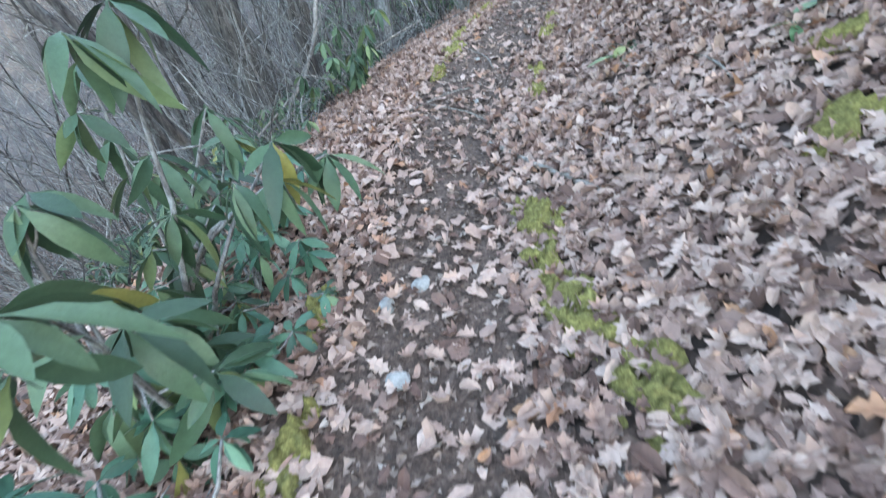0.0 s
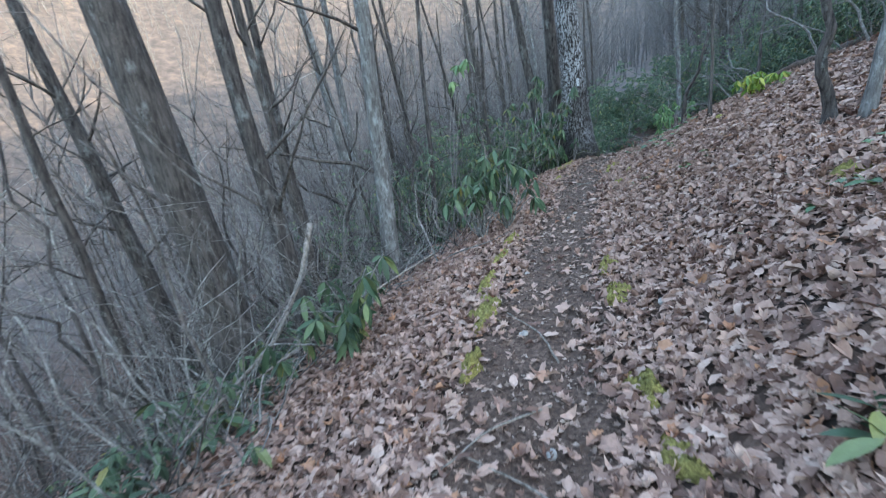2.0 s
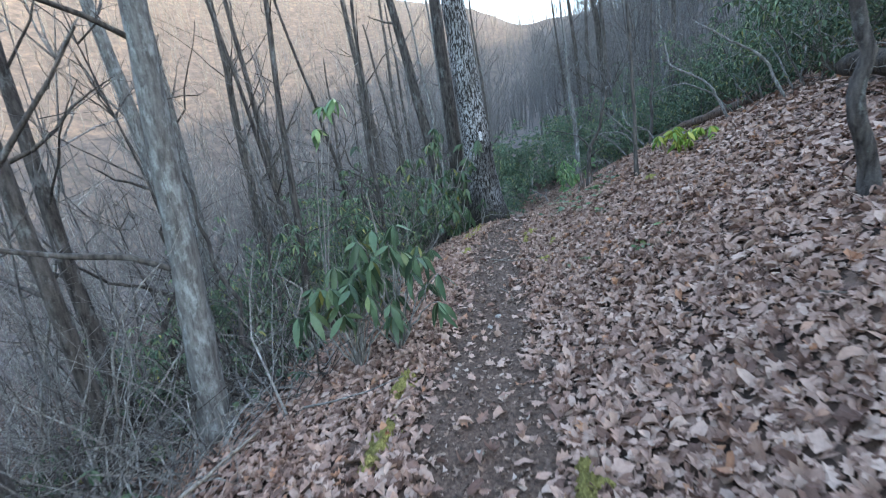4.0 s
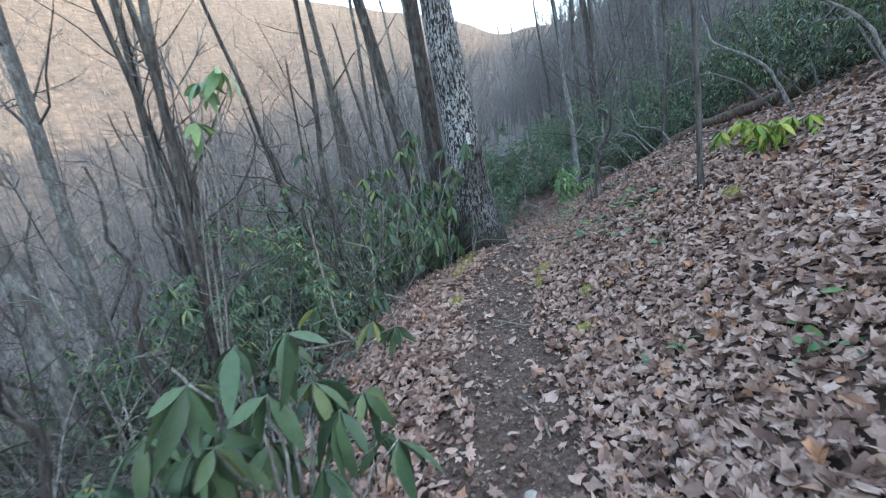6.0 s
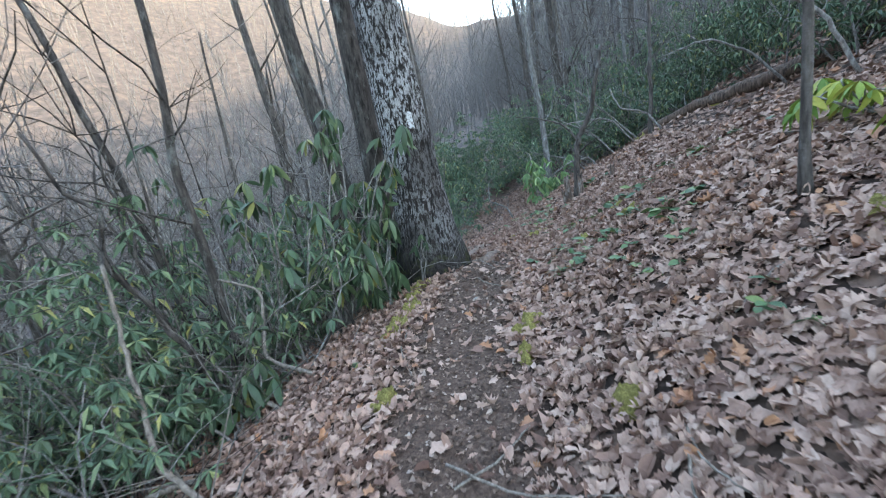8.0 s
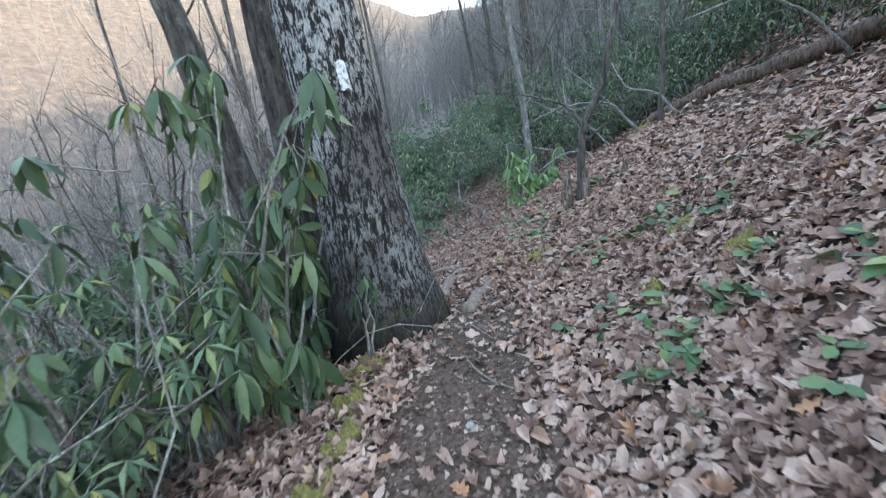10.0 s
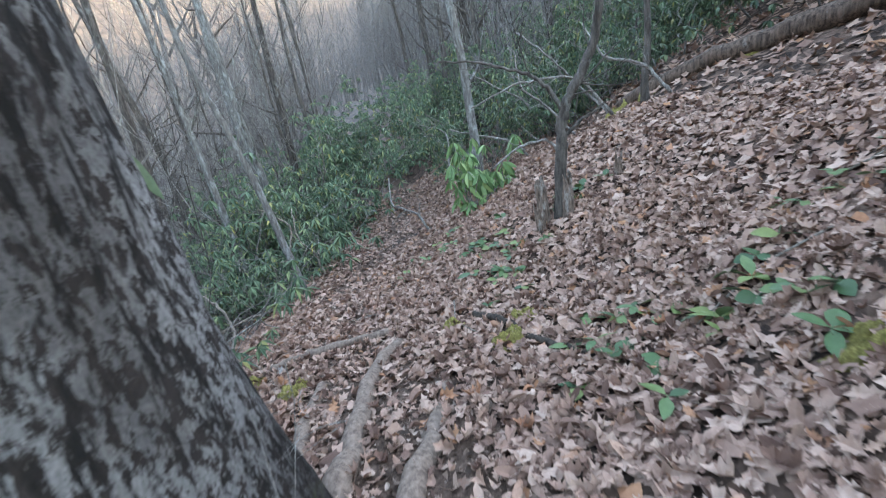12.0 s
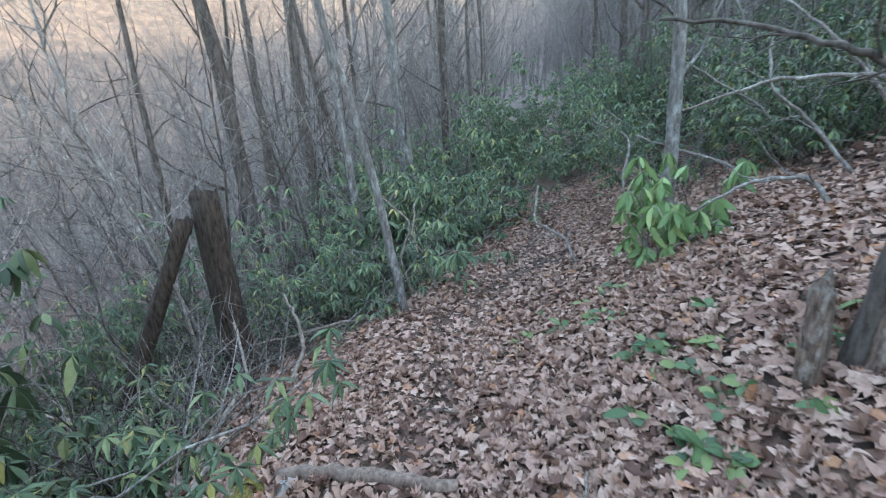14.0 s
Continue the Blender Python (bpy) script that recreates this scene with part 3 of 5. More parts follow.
# ---- the blazed tree and its neighbours ----
big = tree(3.33, 13.72, 11.0, 0.34, (-0.95, 0.15), "large leaning tree with blotched black and pale grey bark", BIG_BARK, 11, limbs=5, limb_length=2.5, first=0.5, bend=0.012, flare=1.55, sides=40)
tree(2.71, 14.85, 10, 0.15, (-1.7, 0.1), "dark slanting trunk behind the blazed tree", DARK_BARK, 12, limbs=6, first=0.45, bend=0.02)
tree(3.0, 14.75, 11, 0.2, (-0.5, 0.1), "dark furrowed trunk close behind the blazed tree", DARK_BARK, 13, limbs=6, first=0.5, bend=0.012, sides=18)

# ---- trees of the slope below ----
SLOPE_TREES = [(-1.22, 8.24, 0.13, 0.04, 0.0, 1), (-2.39, 7.48, 0.13, -0.06, -0.02, 2), (-2.86, 9.6, 0.10, -0.07, -0.02, 0), (-2.23, 11.81, 0.14, -0.1, -0.03, 1), (-0.67, 11.06, 0.055, 0.04, 0.0, 2),
               (-3.48, 7.61, 0.31, -0.08, -0.05, 0), (-5.78, 9.68, 0.18, -0.09, -0.06, 2), (-3.0, 10.4, 0.11, -0.04, -0.02, 2), (-4.87, 7.22, 0.07, -0.05, -0.04, 2), (0.9, 12.95, 0.05, -0.01, 0.0, 2),
               (-2.53, 13.17, 0.125, -0.01, 0.0, 1), (-1.69, 14.53, 0.105, -0.02, 0.0, 0), (0.57, 13.85, 0.05, -0.19, -0.02, 2), (-0.94, 14.09, 0.08, -0.09, -0.03, 0), (-0.76, 12.98, 0.05, -0.13, -0.05, 2),
               (6.24, 27.81, 0.24, -0.06, 0.01, 1), (7.73, 28.57, 0.17, -0.03, 0.01, 2), (4.71, 22.92, 0.09, -0.12, 0.0, 1), (1.88, 29.7, 0.23, -0.02, 0.0, 0), (1.23, 26.5, 0.1, 0.05, 0.0, 2), (0.16, 25.11, 0.11, -0.02, 0.0, 0)]
BARKS = (GREY_BARK, PALE_BARK, DARK_BARK)
WORDS = ("grey furrowed bark", "pale lichen-spotted bark", "dark bark")
for i, (tx, ty, r, lx, ly, b) in enumerate(SLOPE_TREES):
    hgt = 8 + 14 * r + (i % 3)
    tree(tx, ty, hgt, r, (lx * hgt, ly * hgt), "bare " + ("thick " if r > 0.2 else "slender " if r < 0.09 else "") + "tree with " + WORDS[b] + " below the trail", BARKS[b], 40 + i, "bare trees below the trail",
         depth=2 if r < 0.2 else 1, limbs=12 if r < 0.2 else 7, limb_length=1.5 + 4 * r, first=0.18 if r < 0.2 else 0.4, bend=0.05 if r < 0.12 else 0.025)
tree(-2.27, 3.45, 4.5, 0.05, (-0.9, -0.6), "crooked dark small tree below the trail", DARK_BARK, 71, limbs=9, limb_length=1.3, first=0.2, bend=0.09)
tree(-1.95, 3.04, 4.0, 0.055, (-0.9, -0.5), "crooked dark forked trunk at the trail's lower edge", DARK_BARK, 72, limbs=8, limb_length=1.2, first=0.15, bend=0.1)

# ---- small trees on the upper slope ----
tree(3.5, 5.98, 5, 0.05, (0.25, -0.35), "pale slender sapling on the leafy slope", PALE_BARK, 81, limbs=4, limb_length=0.8, first=0.5, bend=0.03)
tree(3.45, 6.3, 2.6, 0.055, (-0.3, 0.35), "small crooked dark tree with bare spreading limbs", DARK_BARK, 82, limbs=9, limb_length=1.2, first=0.4, bend=0.06)
tree(4.52, 10.04, 5, 0.03, (-0.15, 0.15), "thin straight sapling on the leafy slope", GREY_BARK, 83, limbs=5, limb_length=0.5, first=0.4, bend=0.02)
tree(8.6, 18.9, 7, 0.095, (-0.4, 0.4), "pale banded trunk among the evergreen thicket", PALE_BARK, 84, limbs=9, limb_length=1.6, first=0.2)
tree(9.45, 16.1, 5, 0.05, (0, 0), "grey sapling beside the fallen log", GREY_BARK, 86, limbs=8, limb_length=1.0, first=0.2, bend=0.06)
def crooked_tree(pts, forks, r0, r1, label, bark, seed, limbs=6, limb_length=0.9):
    """A bent stem through given points, with its forks and thin limbs."""
    r2 = np.random.default_rng(seed)
    x, y = pts[0][:2]
    o = np.array([x, y, float(ground(x, y)) - 0.06])
    ob = thing("tree", *o, label, "tree")
    def bent(line, ra, rb):
        p = np.array(line, float) - o
        u, w = np.linspace(0, 1, len(p)), np.linspace(0, 1, 6 * len(p))
        q = np.stack([np.interp(w, u, p[:, c]) for c in range(3)], 1)
        for _ in range(3):
            q[1:-1] = (q[:-2] + 2 * q[1:-1] + q[2:]) / 4
        q[1:-1] += 0.006 * r2.standard_normal(q[1:-1].shape)
        h = Heap()
        h.tube(q, np.linspace(ra, rb, len(q)), 12, True, 0.05, r2)
        return q, h
    q, h = bent([(x, y, o[2])] + list(pts[1:]), r0, r1)
    part("trunk", h.mesh("trunk", bark), ob)
    for line in forks:
        b, h = bent(line, r1 * 0.8, r1 * 0.25)
        branches(h, r2, b, r1, 5, limb_length * 0.6, 4, 1, 0.25)
        part("limb", h.mesh("limb", bark), ob)
    for _ in range(limbs):
        h = Heap()
        branches(h, r2, q, r1 * 1.6, 1, limb_length, 4, 1, 0.45)
        part("limb", h.mesh("limb", bark), ob)
    return ob


crooked_tree([(6.8, 15.33, 0), (6.83, 15.28, 0.95), (6.84, 15.27, 1.22), (6.87, 15.24, 1.42), (6.97, 15.13, 1.65), (7.05, 15.05, 1.87), (7.08, 15.0, 2.2), (7.2, 14.9, 2.9)],
             [[(6.85, 15.27, 1.36), (6.78, 15.33, 1.55), (6.64, 15.49, 1.73), (6.36, 15.8, 1.88), (6.1, 16.1, 1.95)], [(6.83, 15.28, 1.1), (6.93, 15.1, 1.25), (7.05, 14.95, 1.38)]],
             0.06, 0.03, "small crooked pale tree growing beside broken stumps", GREY_BARK, 88)
crooked_tree([(5.06, 19.28, 0), (4.78, 19.35, 0.56), (4.56, 19.4, 1.61), (4.31, 19.46, 2.48), (4.2, 19.5, 3.3), (4.0, 19.5, 4.4)], [[(4.6, 19.4, 1.4), (4.85, 19.5, 2.0), (4.9, 19.6, 2.8)]], 0.06, 0.025, "leaning pale bare sapling at the path's lower edge", PALE_BARK, 89, 8, 1.1)


# crooked dark laurel stems below the trail
rng = np.random.default_rng(33)
for i in range(26):
    d = -2.3 - 3.2 * rng.random()
    y = 5.5 + 0.52 * i + rng.normal(0, 0.4)
    if abs(y - 13.7) < 1.0:
        d -= 1.5
    x = d + float(smooth_interp(y, TY, TX, 1.0))
    hgt = rng.uniform(2.6, 4.4)
    tree(x, y, hgt, rng.uniform(0.02, 0.042), (rng.normal(-0.6, 0.6), rng.normal(0, 0.4)), "crooked dark leafless laurel stem below the trail", (DARK_BARK, DARK_BARK, GREY_BARK)[i % 3], 900 + i, "crooked laurel stems", limbs=7, limb_length=1.5, first=0.12, bend=0.14, sides=7, flare=1.2, depth=2)


# ---- woods: repeats ----
def free(x, y):
    d = float(off_trail(x, y))
    if -3 < d < 2.2 or (y < 18.5 and -4.6 < d < 5.2):
        return False
    return all((x - s[0]) ** 2 + (y - s[1]) ** 2 > 0.35 for s in SLOPE_TREES)


rng = np.random.default_rng(21)
PROTO = []
for k in range(6):
    r = (0.035, 0.05, 0.075, 0.1, 0.13, 0.17)[k]
    hgt = (5, 7, 9, 11, 12, 13)[k]
    PROTO.append(tree(-12 - 2 * k, 14 + 3 * k, hgt, r, (-0.05 * hgt, 0.1), "bare woodland tree with thin grey limbs", BARKS[(0, 2, 0, 1, 0, 0)[k]], 100 + k, "bare woodland trees", limbs=8, limb_length=1.5 + 4 * r, first=0.15, bend=0.05, sides=8))
made = 0
while made < 34:
    d, y = rng.uniform(-22, 16), rng.uniform(1, 48)
    x = d + float(smooth_interp(y, TY, TX, 1.0))
    if not free(x, y) or (d > 0 and rng.random() < 0.35) or (d < 0 and y < 6 and d > -4):
        continue
    k = int(rng.integers(6))
    s = rng.uniform(0.8, 1.2)
    copy_thing(PROTO[k], pose(x, y, float(ground(x, y)) - 0.1, rng.normal(0, 2), rng.normal(-3, 3), rng.normal(0, 25)) @ Matrix.Diagonal((s, s, s, 1)))
    made += 1


for _ in range(18):
    y = rng.uniform(25, 44)
    d = rng.uniform(2.5, 9) if rng.random() < 0.55 else rng.uniform(-9, -2.5)
    x, s = d + float(smooth_interp(y, TY, TX, 1.0)), rng.uniform(0.9, 1.35)
    copy_thing(PROTO[int(rng.integers(2, 6))], pose(x, y, float(ground(x, y)) - 0.1, rng.normal(0, 2), rng.normal(-1, 3), rng.normal(0, 25)) @ Matrix.Diagonal((s, s, s, 1)))


def twig_shrub(seed, stems, height, sprawl):
    """A leafless shrub: many thin crooked stems with side twigs."""
    r2 = np.random.default_rng(seed)
    ob = thing("bare_shrub", -9 - seed, 12 + seed, float(ground(-9 - seed, 12 + seed)) - 0.03, "tangled leafless shrub of thin grey twigs", "shrub", "leafless shrubs")
    for _ in range(stems):
        h = Heap()
        a = r2.random() * 6.28
        q = wander(r2, (0.3 * math.cos(a) * r2.random(), 0.3 * math.sin(a) * r2.random(), -0.05), (sprawl * math.cos(a), sprawl * math.sin(a), 1), height * (0.5 + 0.7 * r2.random()), 9, 0.2)
        r = 0.006 + 0.012 * r2.random()
        h.tube(q, np.linspace(r, 0.003, 10), 5, False)
        branches(h, r2, q, r * 1.3, 6, height * 0.4, 3, 1, 0.15, 0.22, 0.03, 0.6)
        part("stem", h.mesh("stem", TWIG_BARK), ob)
    return ob


SHRUBS = [twig_shrub(s, 8, h, w) for s, h, w in ((1, 1.6, 0.8), (2, 2.2, 0.6), (3, 1.3, 1.4), (4, 2.8, 0.5), (5, 1.8, 1.0))]
made = 0
while made < 44:
    d, y = (rng.uniform(-7.5, -1.7), rng.uniform(3.2, 27)) if made < 34 else (rng.uniform(4.6, 10), rng.uniform(5, 26))
    x = d + float(smooth_interp(y, TY, TX, 1.0))
    s = rng.uniform(0.7, 1.25)
    copy_thing(SHRUBS[int(rng.integers(5))], pose(x, y, float(ground(x, y)) - 0.03, 0, rng.normal(-6, 8), rng.uniform(0, 360)) @ Matrix.Diagonal((s, s, s, 1)))
    made += 1

# evergreen thickets
THICK = []
for k in range(5):
    fol, st = thicket_mesh(300 + k, (230, 300, 360, 200, 340)[k], (0.9, 1.1, 1.3, 0.8, 1.2)[k], (1.5, 2.0, 2.4, 1.2, 2.8)[k])
    ob = thing("evergreen_bush", 16 + k, 24 + 2 * k, float(ground(16 + k, 24 + 2 * k)) - 0.05, "dense dark green evergreen bush with narrow leaves", "shrub", "evergreen thicket")
    part("foliage", fol, ob, kind="stuff")
    for m in st:
        part("stem", m, ob)
    THICK.append(ob)


def clearing(x, y):
    """Open ground between the trail and the tall rotten stump, where no bush stands."""
    u = min(max(((x - 4.3) * -1.5 + (y - 14.5) * 5.2) / 29.3, 0), 1)
    return math.hypot(x - 4.3 + 1.5 * u, y - 14.5 - 5.2 * u) < 1.25


def bush(k, x, y, s, turn=0.0):
    if clearing(x, y):
        return None
    return copy_thing(THICK[k], pose(x, y, float(ground(x, y)) - 0.05, 0, 0, turn) @ Matrix.Diagonal((s, s, s, 1)))


made = 0
while made < 132:
    zone = made % 6
    if zone < 2 or zone == 5:      # ahead, above the trail
        d, y = rng.uniform(2.0, 11), rng.uniform(19, 40)
    elif zone == 2:   # ahead, below the trail
        d, y = rng.uniform(-6, -1.7), rng.uniform(19.5, 36)
    elif zone == 3:   # upper slope's edge
        d, y = rng.uniform(5.6, 11), rng.uniform(7, 22)
    else:             # below, round the blazed tree
        d, y = rng.uniform(-7, -2.2), rng.uniform(11.0, 18)
    x = d + float(smooth_interp(y, TY, TX, 1.0))
    bush(int(rng.integers(5)), x, y, rng.uniform(0.6, 1.1) * (1.3 if y > 22 else 1.0) * (1.25 if zone == 2 else 1.0 if zone < 4 or zone == 5 else 0.75), rng.uniform(0, 360))
    made += 1

for k, bx, by, bs in ((0, 1.2, 17.2, 0.8), (1, 0.2, 17.8, 0.9), (3, 1.9, 18.4, 0.8), (2, -0.6, 18.8, 0.9), (0, 0.9, 19.4, 0.9), (4, -1.2, 17.4, 0.8), (1, 10.4, 29.5, 1.0), (2, 11.6, 30.6, 1.1), (0, 12.6, 30.0, 1.0), (4, 13.6, 31.5, 1.1), (1, 9.2, 31.0, 1.1), (2, 12.4, 32.6, 1.2),
                      (2, 0.5, 13.1, 0.95), (4, -0.3, 12.8, 0.9), (1, 0.7, 14.3, 1.0), (2, 1.5, 14.8, 0.95), (4, -0.6, 14.2, 1.0), (0, 1.6, 16.7, 0.7), (3, 2.2, 17.6, 0.7), (1, 0.4, 16.4, 0.75), (2, 1.0, 20.6, 0.9), (3, 3.0, 21.2, 0.9), (4, 2.0, 22.0, 0.9), (1, 4.6, 21.3, 0.9), (2, 5.6, 22.6, 0.95), (0, 6.6, 23.6, 1.0), (4, 5.0, 23.6, 0.9)):
    bush(k, bx, by, bs, 70 * k + 31 * bx)

# far woods, on the slope below and across the valley
def far_woods():
    r3 = np.random.default_rng(77)
    h = Heap()
    def one(x, y, hgt, r, twigs):
        z = float(ground(x, y))
        lean = r3.normal(-0.04, 0.09, 2)
        pts = np.array([(x + lean[0] * hgt * u, y + lean[1] * hgt * u, z - 0.3 + hgt * u) for u in (0, 0.35, 0.7, 1)])
        pts[1:3] += r3.standard_normal((2, 3)) * 0.02 * hgt
        h.tube(pts, [r, r * 0.75, r * 0.45, r * 0.12], 3, False)
        for _ in range(twigs):
            u = r3.uniform(0.3, 0.95)
            s = pts[0] + (pts[-1] - pts[0]) * u
            a = r3.random() * 6.28
            ln = hgt * r3.uniform(0.12, 0.3)
            e = s + np.array([math.cos(a) * ln * 0.6, math.sin(a) * ln * 0.6, ln * 0.75])
            h.tube(np.array([s, e]), [r * 0.32, r * 0.08], 3, False)
    for count, d0, d1, y0, y1, twigs in ((110, -14, 14, 35, 62, 14), (300, -95, -20, 0, 130, 18), (500, 12, 60, -10, 110, 14), (450, 40, 170, -30, 220, 7), (650, -50, 45, 42, 130, 12)):
        for _ in range(count):
            d, y = r3.uniform(d0, d1), r3.uniform(y0, y1)
            if abs(d) > 3:
                one(d + float(np.interp(y, TY, TX)), y, r3.uniform(9, 17), r3.uniform(0.05, 0.2), twigs)
    for _ in range(2900):
        a, r = math.radians(r3.uniform(-40, 80)), 100 + 230 * r3.random() ** 0.8
        one(-r * math.sin(a), 8 + r * math.cos(a), r3.uniform(10, 18), r3.uniform(0.12, 0.3), 5)
    tagged(new("far_woods", h.mesh("far_woods", FAR_BARK, False)), "leafless grey-brown woods across the valley", "woods", kind="stuff")


far_woods()


def undergrowth():
    """Countless thin crooked stems on the slope below and in the woods ahead."""
    r9 = np.random.default_rng(91)
    h, dark = Heap(), Heap()
    n = 0
    while n < 13500:
        if n >= 9500:
            d, y = r9.uniform(-6.5, -1.75), r9.uniform(7.5, 25)
        elif n < 6300:
            d, y = -2.4 - 20 * r9.random() ** 1.7, r9.uniform(2.5, 34)
        else:
            d, y = r9.choice((-1, 1)) * r9.uniform(2.5, 12), r9.uniform(18.5, 42)
        n += 1
        if d > -3.2 and y < 4:
            continue
        x = d + float(np.interp(y, TY, TX))
        ln = r9.uniform(0.4, 3.0) * (0.6 if d > -4 else 1.0)
        w = r9.standard_normal(3) * np.array([0.55, 0.55, 0.2]) + np.array([-0.1, 0, 0.75 if n < 9500 else 0.4])
        q = wander(r9, (x, y, float(ground(x, y)) - 0.03), w, ln, 4, 0.28)
        r = 0.004 + 0.012 * r9.random() ** 2
        (h if n % 5 < 2 or n > 11500 else dark).tube(q, np.linspace(r, 0.0025, 5), 3, False)
    tagged(new("undergrowth", h.mesh("undergrowth", TWIG_BARK, False)), "tangle of thin leafless grey stems on the slope", "undergrowth", kind="stuff")
    tagged(new("undergrowth", dark.mesh("undergrowth", DARK_BARK, False)), "tangle of thin dark leafless stems on the slope", "undergrowth", kind="stuff")


def brush():
    """Slender saplings with fine crowns, standing close through the woods."""
    r9 = np.random.default_rng(95)
    heaps = (Heap(), Heap(), Heap())
    for count, d0, d1, y0, y1, h0, h1 in ((330, -26, -4.2, 5, 40, 3.5, 9), (150, -9, -3.2, 9, 30, 2.5, 6), (110, 5.5, 14, 6, 30, 2, 5), (170, -16, 16, 27, 52, 5, 11), (130, 3.0, 11, 19, 34, 2.5, 6)):
        for i in range(count):
            d, y = r9.uniform(d0, d1), r9.uniform(y0, y1)
            if abs(d) < 3:
                continue
            x, hgt = d + float(np.interp(y, TY, TX)), r9.uniform(h0, h1)
            h, r = heaps[i % 3], 0.0045 * hgt * r9.uniform(0.6, 1.3)
            q = wander(r9, (x, y, float(ground(x, y)) - 0.05), (r9.normal(-0.12, 0.16), r9.normal(0, 0.12), 1), hgt, 7, 0.07, 0.02)
            h.tube(q, np.linspace(r, 0.004, 8), 4, False)
            for _ in range(11):
                k = int(r9.integers(1, 7))
                way = q[k + 1] - q[k]
                b = wander(r9, q[k], way / np.linalg.norm(way) + 1.0 * r9.standard_normal(3) * np.array([1, 1, 0.45]), hgt * r9.uniform(0.12, 0.3), 4, 0.16, 0.06)
                h.tube(b, np.linspace(r * 0.42, 0.003, 5), 3, False)
                for _ in range(2):
                    t = wander(r9, b[int(r9.integers(1, 4))], b[-1] - b[0] + 0.25 * hgt * 0.3 * r9.standard_normal(3), hgt * r9.uniform(0.05, 0.12), 2, 0.2, 0.05)
                    h.tube(t, [r * 0.2 + 0.001, 0.003, 0.0022], 3, False)
    for h, mat, words in zip(heaps, (FAR_BARK, TWIG_BARK, DARK_BARK), ("grey", "pale", "dark")):
        tagged(new("brush", h.mesh("brush", mat, False)), "close-standing " + words + " leafless saplings with fine twigs", "brush", kind="stuff")


def laurel_leaves():
    """Whorls of small evergreen leaves through the undergrowth, uncountably many."""
    r9 = np.random.default_rng(96)
    leaf = np.array([(0, 0, 0), (-0.025, 0.045, 0.008), (0.025, 0.045, 0.008), (0, 0.05, -0.006), (-0.021, 0.09, -0.004), (0.021, 0.09, -0.004), (0, 0.13, -0.035)])
    faces = np.array([(0, 3, 1), (0, 2, 3), (1, 3, 4), (3, 2, 5), (4, 3, 6), (3, 5, 6)])
    at = []
    for clumps, d0, d1, y0, y1, top in ((120, -8, -2.2, 10, 20, 1.3), (90, -8, -1.9, 16.5, 30, 1.8), (50, -7, -2.6, 3, 10, 0.6), (150, 5.4, 12, 6, 24, 2.0), (110, 1.8, 9, 20, 32, 2.4)):
        for _ in range(clumps):
            d, y, hh = r9.uniform(d0, d1), r9.uniform(y0, y1), top * r9.uniform(0.35, 1.0)
            if clearing(d + float(np.interp(y, TY, TX)), y):
                continue
            k = int(r9.integers(7, 15))
            px, py = d + float(np.interp(y, TY, TX)) + r9.normal(0, 0.38, k), y + r9.normal(0, 0.38, k)
            at.append(np.stack([px, py, ground(px, py) + hh * (0.25 + 0.75 * r9.random(k))], 1))
    at = np.repeat(np.concatenate(at), 6, 0)
    n = len(at)
    a, t, s = np.tile(np.arange(6) * 1.047, n // 6) + r9.normal(0, 0.25, n), r9.normal(-0.5, 0.4, n), r9.uniform(0.7, 1.25, n)
    p = leaf[None] * s[:, None, None]
    py, pz = p[..., 1] * np.cos(t)[:, None] - p[..., 2] * np.sin(t)[:, None], p[..., 1] * np.sin(t)[:, None] + p[..., 2] * np.cos(t)[:, None]
    v = np.stack([p[..., 0] * np.cos(a)[:, None] - py * np.sin(a)[:, None], p[..., 0] * np.sin(a)[:, None] + py * np.cos(a)[:, None], pz], 2) + at[:, None]
    me = bpy.data.meshes.new("laurel_foliage")
    me.from_pydata(v.reshape(-1, 3).tolist(), [], (faces[None] + 7 * np.arange(n)[:, None, None]).reshape(-1, 3).tolist())
    me.materials.append(LAUREL)
    tagged(new("laurel_foliage", me), "small dark green laurel leaves among leafless stems", "foliage", kind="stuff")


